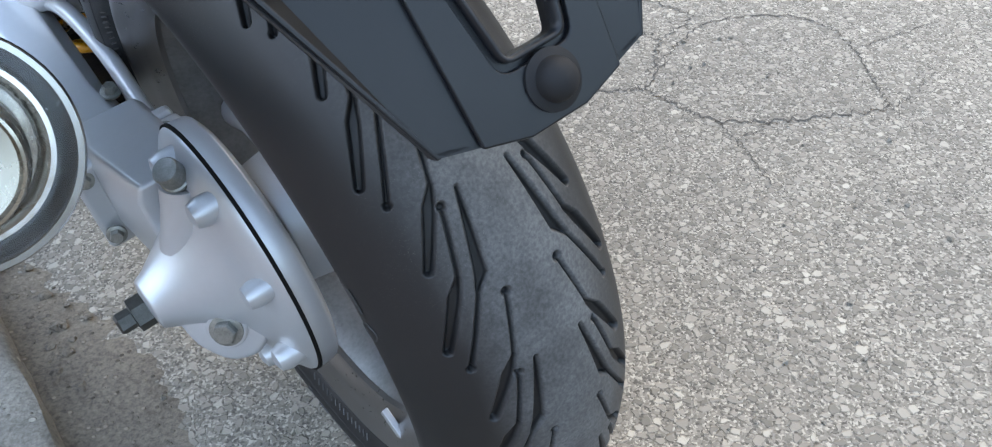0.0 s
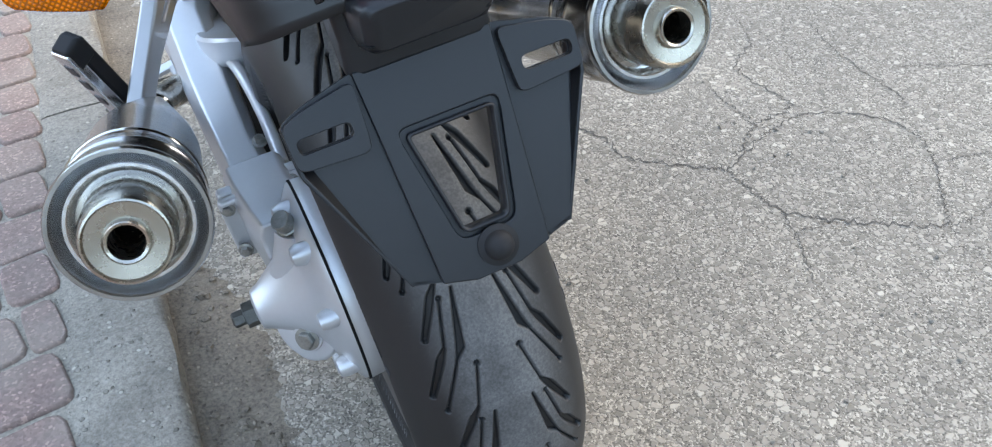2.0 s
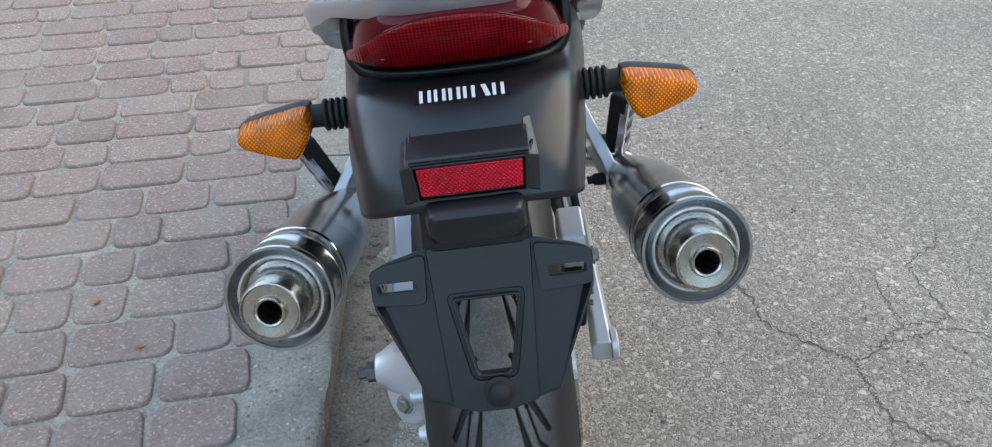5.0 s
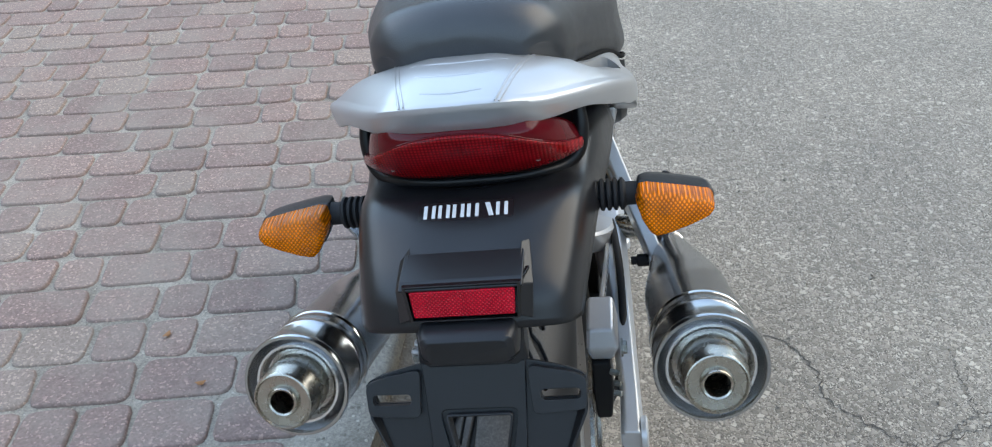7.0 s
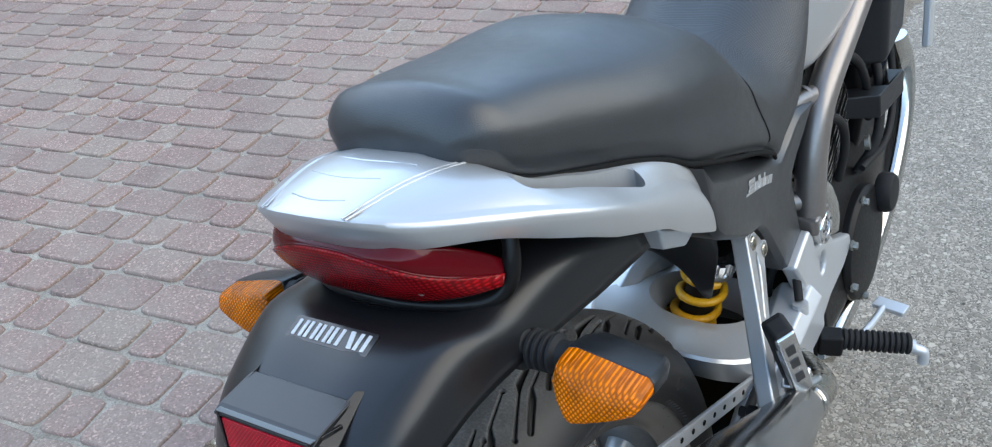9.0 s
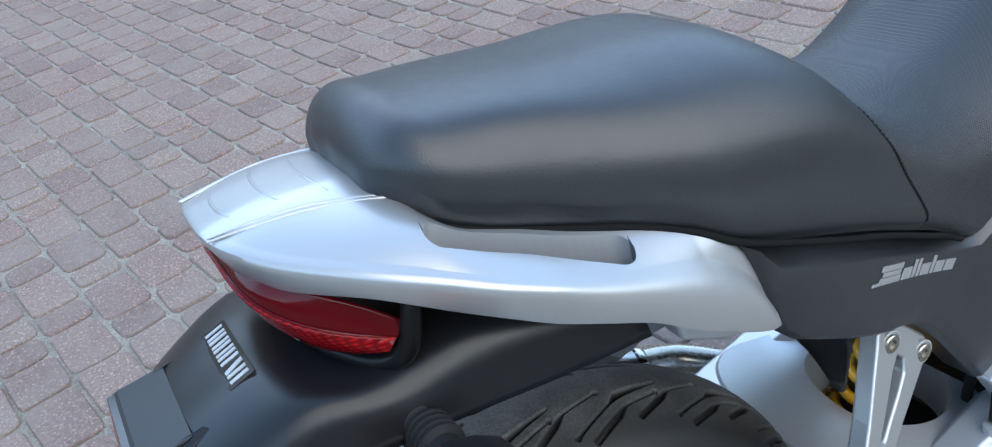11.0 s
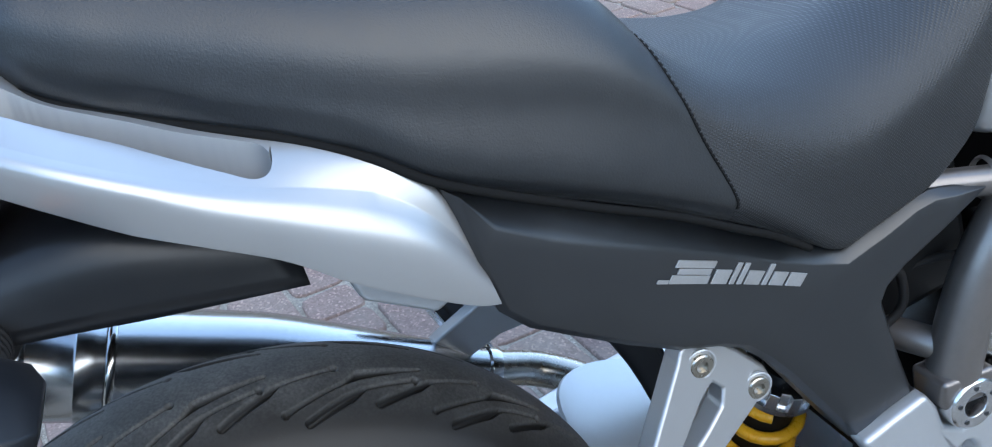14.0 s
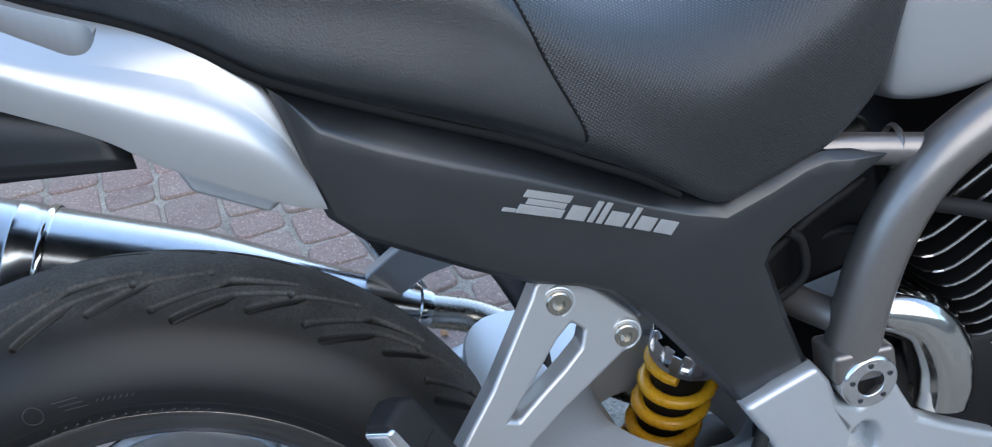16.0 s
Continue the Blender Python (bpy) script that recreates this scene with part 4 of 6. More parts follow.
def side_cover(s):
    """A panel whose rim turns in over a broad upper bevel."""
    n = len(COVER)
    def ring(inset, out):
        r = []
        for i, (y, z) in enumerate(COVER):
            (ya, za), (yb, zb) = COVER[i - 1], COVER[(i + 1) % n]
            ty, tz = yb - ya, zb - za
            k = math.hypot(ty, tz)
            iy, iz = tz / k, -ty / k
            k = BROAD[i] if i < len(BROAD) else 0.4
            yy, zz = y + iy * inset * k, z + iz * inset * k
            r.append(V(s * (cover_x(yy, zz) + out * (min(k, 1.5) if out > -0.03 else 1)), yy, zz))
        return r
    rings = [ring(0, -0.045), ring(0, -0.020), ring(0.003, -0.0165), ring(0.0135, -0.0012), ring(0.0160, 0.0)]
    bm = loft(rings, caps=False)
    bm.verts.ensure_lookup_table()
    inner = bm.verts[-n:]
    edges = [e for e in bm.edges if e.verts[0] in inner and e.verts[1] in inner]
    got = bmesh.ops.triangle_fill(bm, use_beauty=True, edges=edges)
    for _ in range(2):
        faces = [f for f in bm.faces if all(abs(abs(v.co.x) - cover_x(v.co.y, v.co.z)) < 0.004 and (v in inner or True) for v in f.verts) and len(f.verts) == 3]
        es = list({e for f in faces for e in f.edges if not (e.verts[0] in inner and e.verts[1] in inner and len(e.link_faces) == 2 and any(len(g.verts) == 4 for g in e.link_faces))})
        bmesh.ops.subdivide_edges(bm, edges=es, cuts=1, use_grid_fill=True)
        for f in bm.faces:
            if len(f.verts) == 3:
                for v in f.verts:
                    if v not in inner:
                        v.co.x = s * cover_x(v.co.y, v.co.z)
    return part("side_cover", bm, M_COVER, bike, "dark grey plastic side cover")


cover_r, cover_l = side_cover(1), side_cover(-1)

# raised script emblem on the cover: plain slanted strokes


def emblem(s, parent):
    def at(u, v):
        y, z = 0.276 + u * 1.0 + v * 0.39, 0.682 - u * 0.42 + v * 0.98
        return V(s * (cover_x(y, z) + 0.0002), y, z)
    strokes = [(0.004, 0.0, 0.031, 0.0058), (0.007, 0.0062, 0.027, 0.0040), (0.003, 0.0106, 0.032, 0.0050), (-0.005, 0.0, 0.0086, 0.0026)]
    u = 0.038
    for w, h in ((0.0135, 0.0098), (0.0044, 0.0150), (0.0044, 0.0150), (0.0135, 0.0098), (0.0044, 0.0150), (0.0125, 0.0098), (0.0140, 0.0098)):
        strokes.append((u, 0.0, w, h))
        u += w + 0.0022
    for u, v, w, h in strokes:
        o = [at(u + v * 0.3, v), at(u + w + v * 0.3, v), at(u + w + (v + h) * 0.3, v + h), at(u + (v + h) * 0.3, v + h)]
        part("emblem_stroke", prism(o, (s * 0.0014, 0, 0)), M_EMBLEM, parent, smooth=False, bevel=0.0004)


emblem(1, cover_r)

# number plate bracket
PB = Matrix(((1, 0, 0, 0), (0, -0.454, -0.891, -0.266), (0, -0.891, 0.454, 0.697), (0, 0, 0, 1)))


def P(x, d, h=0.0):
    """x across, d down the plate, h out of it."""
    return PB @ V(x, d, h)


def outline(half):
    return [P(*p) for p in half] + [P(-p[0], *p[1:]) for p in half[::-1] if abs(p[0]) > 1e-6]


def flat(pts, h):
    return [P(x, d, h) for x, d in pts]


def sym(half):
    return half + [(-x, d) for x, d in half[::-1]]


nrm = PB.to_3x3() @ V(0, 0, 1)
wing = rounded(sym([(0.050, -0.004), (0.086, 0.005), (0.102, 0.012), (0.101, 0.046), (0.060, 0.140), (0.042, 0.144), (0.016, 0.152)]), 0.006)
hole = rounded([(0.034, 0.044), (0.019, 0.120), (-0.015, 0.120), (-0.030, 0.044)], 0.006)
slots = [rounded([(s * 0.060, 0.0235), (s * 0.095, 0.0235), (s * 0.095, 0.0325), (s * 0.060, 0.0325)], 0.0044, 5) for s in (1, -1)]
bracket = part("plate_bracket", holed(flat(wing, -0.004), [flat(h, -0.004) for h in (hole, *slots)], nrm * 0.004), M_BLACK, bike, "empty black plastic number plate bracket", smooth=False, bevel=0.0012)
panel = sym([(0.048, -0.004), (0.040, 0.1465), (0.016, 0.1535)])
big = rounded([(0.0385, 0.040), (0.0225, 0.1235), (-0.0185, 0.1235), (-0.0345, 0.040)], 0.008)
part("centre_panel", holed(flat(panel, 0.0), [flat(big, 0.0)], nrm * 0.0035), M_BLACK, bracket, smooth=False, bevel=0.0012)
bm = loft([[P(x, d, h) for x, d in hole] for h in (-0.010, 0.0055)], caps=False)
part("window_rim", bm, M_BLACK, bracket, thick=0.0022)
for s in (1, -1):
    pad = rounded([(s * 0.049, 0.000), (s * 0.086, 0.007), (s * 0.1015, 0.013), (s * 0.1005, 0.043), (s * 0.052, 0.046)], 0.007)
    slot = rounded([(s * 0.0595, 0.023), (s * 0.0955, 0.023), (s * 0.0955, 0.033), (s * 0.0595, 0.033)], 0.0046, 5)
    part("pad", holed(flat(pad, 0.0), [flat(slot, 0.0)], nrm * 0.0065), M_BLACK, bracket, smooth=False, bevel=0.002)
    part("side_lip", prism([P(s * 0.1015, 0.013, 0.004), P(s * 0.1005, 0.046, 0.004), P(s * 0.060, 0.141, 0.0), P(s * 0.060, 0.141, -0.007), P(s * 0.1005, 0.046, -0.008), P(s * 0.1015, 0.013, -0.008)], (-s * 0.0025, 0, 0)), M_BLACK, bracket, smooth=False, bevel=0.0008)
part("bottom_lip", prism([P(0.060, 0.140, 0), P(0.042, 0.145, 0), P(0.016, 0.1525, 0), P(-0.016, 0.1525, 0), P(-0.042, 0.145, 0), P(-0.060, 0.140, 0), P(-0.060, 0.140, -0.012), P(-0.016, 0.1525, -0.012), P(0.016, 0.1525, -0.012), P(0.060, 0.140, -0.012)], P(0, -0.0025) - P(0, 0)), M_BLACK, bracket, smooth=False)
part("rubber_stop", revolve([(0, 0.0145), (0.002, 0.0145), (0.003, 0.012), (0.0035, 0.0105), (0.006, 0.0100), (0.0095, 0.0085), (0.0118, 0.005), (0.0125, 0.0)], P(0.004, 0.1355, 0.003), nrm, 32), M_GRIP, bracket, "round black rubber stop")
neck = [[V(x, y, z) for x, y, z in r] for r in (
    ((-0.051, -0.264, 0.697), (-0.040, -0.270, 0.699), (0.040, -0.270, 0.699), (0.051, -0.264, 0.697), (0.051, -0.25, 0.70), (-0.051, -0.25, 0.70)),
    ((-0.049, -0.262, 0.72), (-0.040, -0.266, 0.72), (0.040, -0.266, 0.72), (0.049, -0.262, 0.72), (0.049, -0.225, 0.72), (-0.049, -0.225, 0.72)),
    ((-0.050, -0.250, 0.76), (-0.042, -0.255, 0.76), (0.042, -0.255, 0.76), (0.050, -0.250, 0.76), (0.050, -0.20, 0.76), (-0.050, -0.20, 0.76)))]
part("neck", loft(neck), M_BLACK, bracket, bevel=0.003)
lamp = []
for k, (y, e) in enumerate(((-0.255, 1.0), (-0.28, 1.0), (-0.290, 0.93), (-0.294, 0.80))):
    pts = rounded([(0.044 * e, 0.019 * e), (0.044 * e, -0.017 * e), (-0.044 * e, -0.017 * e), (-0.044 * e, 0.019 * e)], 0.010 * e, 4)
    lamp.append([V(x + 0.003, y - 0.12 * z, 0.736 + z) for x, z in pts])
part("plate_lamp", loft(lamp), M_BLACK, bracket, "black number plate lamp housing", bevel=0.0015)
part("lamp_seam", tube([(-0.041, -0.284, 0.728), (-0.036, -0.2915, 0.7275), (0.042, -0.2915, 0.7275), (0.047, -0.284, 0.728)], 0.0008, 6, 1), M_DARK, bracket)

# reflector with its moulded frame on the mudguard
RB = Matrix.Translation((0.003, -0.2675, 0.7745)) @ basis((0, -0.97, 0.2), (0, 0, 1))
frame_pts = [(0.052, 0.018), (-0.052, 0.018), (-0.049, -0.0165), (0.049, -0.0165)]
m = RB
ref = part("reflector", loft([[m @ V(x, y, h) for x, y in rounded([(0.046, 0.0125), (-0.046, 0.0125), (-0.044, -0.0125), (0.044, -0.0125)], 0.0015, 2)] for h in (0.0, 0.0065)]), M_REFLECT, guard, "red rectangular rear reflector", smooth=False, bevel=0.0012)
part("reflector_frame", loft([[m @ V(x * e, y * e, h) for x, y in frame_pts] for h, e in ((-0.02, 1.1), (0.002, 1.0), (0.0065, 0.985), (0.0065, 0.93), (0.002, 0.93))], caps=False), M_GLOSS, guard, smooth=False, bevel=0.001)
part("hood", loft([[V(x, -0.226, 0.7965), V(x, -0.262, 0.7935), V(x, -0.2705, 0.7905), V(x, -0.2705, 0.788), V(x, -0.255, 0.78)] for x in (-0.052, -0.02, 0.024, 0.056)]), M_FENDER, guard, smooth=False, bevel=0.003)
for s, x0 in ((1, 0.056), (-1, -0.051)):
    part("cheek", loft([[V(x0 - s * 0.004, -0.218, 0.7985), V(x0 + s * 0.005, -0.214, 0.7985), V(x0 + s * 0.003, -0.220, 0.794)], [V(x0 - s * 0.004, -0.2705, 0.7915), V(x0 + s * 0.008, -0.256, 0.780), V(x0 - s * 0.002, -0.258, 0.772)], [V(x0 - s * 0.006, -0.274, 0.760), V(x0 + s * 0.006, -0.272, 0.754), V(x0 - s * 0.002, -0.265, 0.752)]]), M_FENDER, guard, smooth=False, bevel=0.003)

# name badge: a dark plate with plain white strokes
BB = Matrix.Translation((0.0015, -0.1835, 0.8095)) @ basis((0, -0.30, 0.954), (0, 1, 0.3))
badge = part("badge", loft([[BB @ V(x, y, h) for x, y in rounded([(0.044, 0.0105), (-0.044, 0.0105), (-0.044, -0.0105), (0.044, -0.0105)], 0.002, 2)] for h in (-0.002, 0.0022)]), M_GLOSS, guard, "small dark badge with worn white strokes", smooth=False)
for k in range(6):
    x = 0.0335 - k * 0.0134
    for dx, w, sl in (((-0.0038, 0.0032, 0.0), (0.0038, 0.0032, 0.0)) if k != 1 else ((0.0018, 0.0045, 0.002),)):
        q = [(x + dx - w / 2 + sl, -0.0075), (x + dx + w / 2 + sl, -0.0075), (x + dx + w / 2 - sl, 0.0075), (x + dx - w / 2 - sl, 0.0075)]
        part("badge_stroke", prism([BB @ V(a, b, 0.0022) for a, b in q], (BB.to_3x3() @ V(0, 0, 0.0008))), M_WHITE, badge, smooth=False)

# tail light: a wide lens whose crease arches over a ribbed lower face
LENS_W = 0.106


def lens_line(u, top, drop, bow, back, deep, bend):
    return V(LENS_W * u, back + deep * abs(u) ** bend, top - drop * abs(u) ** bow)


def lens_crease(u):
    return lens_line(u, *CREASE)


def lens_foot(u):
    return lens_line(u, *FOOT)


def lens_head(u):
    c = lens_crease(u)
    return V(c.x * (1 - 0.02 * u * u), max(c.y + 0.006, -0.152) + 0.006 * abs(u) ** 4, c.z + (0.888 - 0.015 * u * u - c.z) * (1 - 0.92 * abs(u) ** 6))


CREASE = (0.880, 0.054, 2.7, -0.165, 0.075, 4.6)
FOOT = (0.8235, 0.003, 2.8, -0.139, 0.043, 3.4)


def lens_shell(low, high, swell, name, mat, parent, label=""):
    rows = []
    for i in range(49):
        u = math.sin(math.pi / 2 * (-1 + i / 24))
        a, b = low(u), high(u)
        out = V(u * 0.8, -1, -0.2).normalized()
        rows.append([a.lerp(b, j / 10) + out * swell * math.sin(math.pi * j / 10) * (1 - 0.6 * u * u) for j in range(11)])
    return part(name, loft(rows, closed=False), mat, parent, label, thick=0.003)


light = lens_shell(lens_foot, lens_crease, 0.004, "tail_light", M_RED, guard, "dark red tail light lens")
lens_shell(lens_crease, lens_head, 0.003, "upper_lens", M_DEEP, light)
edge_line = [lens_crease(math.sin(math.pi / 2 * (-1 + i / 12))) for i in range(25)]
part("crease_edge", tube(edge_line, 0.0011, 8, 3), M_DEEP, light)
rim = [(0.094, -0.064, 0.876), (0.104, -0.070, 0.859), (0.108, -0.078, 0.834), (0.103, -0.087, 0.811), (0.088, -0.100, 0.803), (0.065, -0.118, 0.8075), (0.035, -0.129, 0.8105)]
part("black_rim", tube(rim + [(0, -0.131, 0.811)] + [mirror(q) for q in rim[::-1]], [0.004, 0.006, 0.0075, 0.008, 0.0075, 0.006, 0.005, 0.005, 0.005, 0.006, 0.0075, 0.008, 0.0075, 0.006, 0.004], 16, 8), M_RIMBLACK, light)
shelf = [(0.098, -0.098, 0.7945), (0.07, -0.1225, 0.8005), (0.035, -0.133, 0.804), (0, -0.1355, 0.8045)]
part("trim_line", tube(shelf + [mirror(q) for q in shelf[-2::-1]], 0.0012, 8, 6), M_GLOSS, light)
for s in (1, -1):
    part("lens_screw", socket_bolt((0.0685 * s, -0.1415, 0.838), (0.45 * s, -0.9, -0.1), 0.0035, 0.003), M_ZINC, light)

# turn signals
SIG = [(0.158, 0.779), (0.1545, 0.766), (0.159, 0.750), (0.166, 0.737), (0.172, 0.732), (0.186, 0.735), (0.21, 0.7435), (0.228, 0.7515), (0.2325, 0.757), (0.232, 0.764), (0.228, 0.7685), (0.195, 0.775), (0.166, 0.780)]


def signal(s):
    cx, cz = 0.194, 0.756
    def ring(e, y):
        dz = -0.010 * max(0, (y + 0.108) / 0.046)
        return [V(s * (cx + (x - cx) * e), y + 0.42 * (z - cz) * e * 0.88, cz + dz + (z - cz) * e * 0.88) for x, z in SIG]
    ob = part("turn_signal", loft([ring(0.55, -0.062), ring(0.82, -0.070), ring(0.96, -0.085), ring(1.0, -0.104), ring(0.99, -0.108)]), M_BLACK, guard, "black turn signal housing with amber lens", bevel=0.0015)
    part("lens", loft([ring(0.97, -0.106), ring(0.965, -0.122), ring(0.93, -0.129), ring(0.80, -0.1335), ring(0.4, -0.1355)]), M_AMBER, ob, "amber plastic lens", bevel=0.0015)
    prof = [(0.0, 0.020), (0.012, 0.019), (0.014, 0.0165)]
    for k in range(4):
        prof += [(0.016 + k * 0.0065, 0.0125), (0.018 + k * 0.0065, 0.0165), (0.0205 + k * 0.0065, 0.0165)]
    prof += [(0.043, 0.012), (0.06, 0.012)]
    part("stem", revolve(prof, (s * 0.104, -0.094, 0.7605), (s, 0, 0), 28), M_GRIP, ob, "black ribbed rubber stem")
    return ob


signal(1), signal(-1)

# pillion peg brackets
STRUT = [(0.287, 0.610), (0.291, 0.618), (0.300, 0.621), (0.318, 0.617), (0.345, 0.592), (0.369, 0.567), (0.373, 0.558), (0.368, 0.549), (0.355, 0.543), (0.300, 0.520), (0.25, 0.492), (0.222, 0.462), (0.208, 0.440), (0.190, 0.432), (0.170, 0.440), (0.170, 0.458), (0.195, 0.492), (0.25, 0.556)]
GAP = [(0.315, 0.581), (0.324, 0.572), (0.320, 0.560), (0.305, 0.550), (0.282, 0.537), (0.266, 0.527), (0.260, 0.530), (0.286, 0.556), (0.302, 0.573)]


def peg_bracket(s):
    def at(y, z):
        return V(s * (0.106 + (1.0 if s > 0 else 1.6) * (0.333 * (0.307 - y) + 0.1885 * (0.601 - z))), y, z)
    ob = part("peg_bracket", holed([at(*p) for p in STRUT], [[at(*p) for p in GAP]], (s * 0.021, 0, 0)), M_SILVER, bike, "silver aluminium pillion peg bracket", smooth=False, bevel=0.0045, segments=3)
    for y, z in ((0.306, 0.600), (0.357, 0.557)):
        part("seat_ring", revolve([(0, 0.0128), (0.0025, 0.0128), (0.003, 0.0118), (0.0026, 0.0108), (0.0016, 0.0104)], at(y, z) + V(s * 0.0195, 0, 0), (s, 0, 0), 28), M_CAST, ob)
        part("socket_bolt", socket_bolt(at(y, z) + V(s * 0.0202, 0, 0), (s, 0, 0), 0.0092, 0.0045), M_STEEL, ob)
    c = at(0.188, 0.452) + V(s * 0.014, 0, 0)
    part("hanger_boss", revolve([(-0.014, 0.017), (0.012, 0.017), (0.014, 0.015), (0.014, 0.011), (0.010, 0.011)], c, (s, 0, 0), 28), M_CAST, ob, bevel=0.001)
    part("hanger_bolt", hexbolt(c + V(s * 0.010, 0, 0), (s, 0, 0), 0.007, 0.008), M_ZINC, ob)
    part("bushing", revolve([(0, 0.009), (0.016, 0.009), (0.018, 0.006), (0.026, 0.006)], c + V(-s * 0.014, 0, 0), (-s, 0, 0), 16), M_GRIP, ob)
    # folded peg: a metal channel with a rubber pad
    a, b = V(s * 0.205, 0.232, 0.466), V(s * 0.211, 0.174, 0.588)
    if s < 0:
        a, b = a + V(-0.030, 0, -0.012), b + V(-0.044, 0, -0.014)
    d = (b - a).normalized()
    u = V(s * 0.75, -0.65, -0.1)
    u = (u - d * u.dot(d)).normalized()
    w = d.cross(u)
    def block(h0, h1, e):
        return [[a + (b - a) * f + u * p * e + w * q * e for p, q in ((h0, -0.011), (h1, -0.010), (h1, 0.010), (h0, 0.011))] for f in (0.0, 0.3, 0.7, 1.0)]
    pg = part("pillion_peg", loft(block(-0.006, 0.006, 1.1)), M_ALU, ob, "folded pillion footpeg", bevel=0.003)
    part("peg_rubber", loft(block(-0.022, -0.006, 1.12)), M_GRIP, pg, bevel=0.004)
    part("peg_cap", loft([[b + d * (-0.03 + 0.034 * f) + u * p * g + w * q * g for p, q in ((-0.023, -0.013), (0.004, -0.012), (0.004, 0.012), (-0.023, 0.013))] for f, g in ((0, 1), (0.8, 1), (1.0, 0.8))]), M_GRIP, pg, bevel=0.004)
    # slots are dark bars laid on the metal, their shade given as colour
    for f in (0.25, 0.5, 0.72):
        part("slot", loft([[a + (b - a) * (f + t) + u * 0.0068 + w * q for q in (-0.005, 0.005)] + [a + (b - a) * (f + t) + u * 0.0075 + w * q for q in (0.005, -0.005)] for t in (0, 0.13)]), M_COVER, pg, smooth=False)
    part("peg_clevis", box((0.03, 0.03, 0.026), Matrix.Translation(a - d * 0.006 - u * 0.012) @ basis(d)), M_ALU, pg, bevel=0.004)
    part("peg_pin", revolve([(-0.022, 0.005), (0.022, 0.005), (0.024, 0.003)], a - d * 0.004, w, 14), M_ZINC, pg)
    # sheet hanger down to the silencer
    part("hanger_plate", prism([c + V(-s * 0.016, 0.016, 0.006), c + V(-s * 0.016, -0.016, 0.010), c + V(s * 0.012, -0.05, -0.012), c + V(s * 0.016, -0.02, -0.045), c + V(s * 0.004, 0.02, -0.04)], V(s * 0.003, 0, 0)), M_CHROME, ob, smooth=False, bevel=0.001)
    return ob


pb_r, pb_l = peg_bracket(1), peg_bracket(-1)

# silencer straps and collars
for s, par in ((1, sil_r), (-1, sil_l)):
    end, front = V(0.222 * s, -0.170, 0.590), V(0.205 * s, 0.268, 0.432)
    ax = (end - front).normalized()
    L = (end - front).length
    part("collar", revolve([(0.0, 0.0235), (0.004, 0.0245), (0.012, 0.0245), (0.014, 0.0225)], front, ax, 40, caps=False), M_CHROME, par)
    part("band", revolve([(0.0, 0.0562), (0.002, 0.0575), (0.006, 0.0575), (0.008, 0.0562)], front + ax * (L - 0.085), ax, 64, caps=False), M_CHROME, par)
    part("link_pipe", tube([front + ax * 0.01, front - ax * 0.05, V(s * 0.17, 0.36, 0.40), V(s * 0.12, 0.42, 0.37), V(s * 0.05, 0.52, 0.34)], 0.0195, 20), M_STEEL, par)

# frame
frame_r = part("frame", tube([(0.112, 0.545, 0.49), (0.113, 0.553, 0.54), (0.114, 0.567, 0.59), (0.116, 0.590, 0.635), (0.119, 0.625, 0.668), (0.122, 0.68, 0.70), (0.126, 0.76, 0.745), (0.13, 0.86, 0.80)], 0.0215, 24), M_FRAME, bike, "bronze grey tubular steel frame")
part("frame_rail", tube([(-0.112, 0.545, 0.49), (-0.113, 0.553, 0.54), (-0.114, 0.567, 0.59), (-0.116, 0.590, 0.635), (-0.119, 0.625, 0.668), (-0.122, 0.68, 0.70), (-0.126, 0.76, 0.745), (-0.13, 0.86, 0.80)], 0.0215, 24), M_FRAME, frame_r)
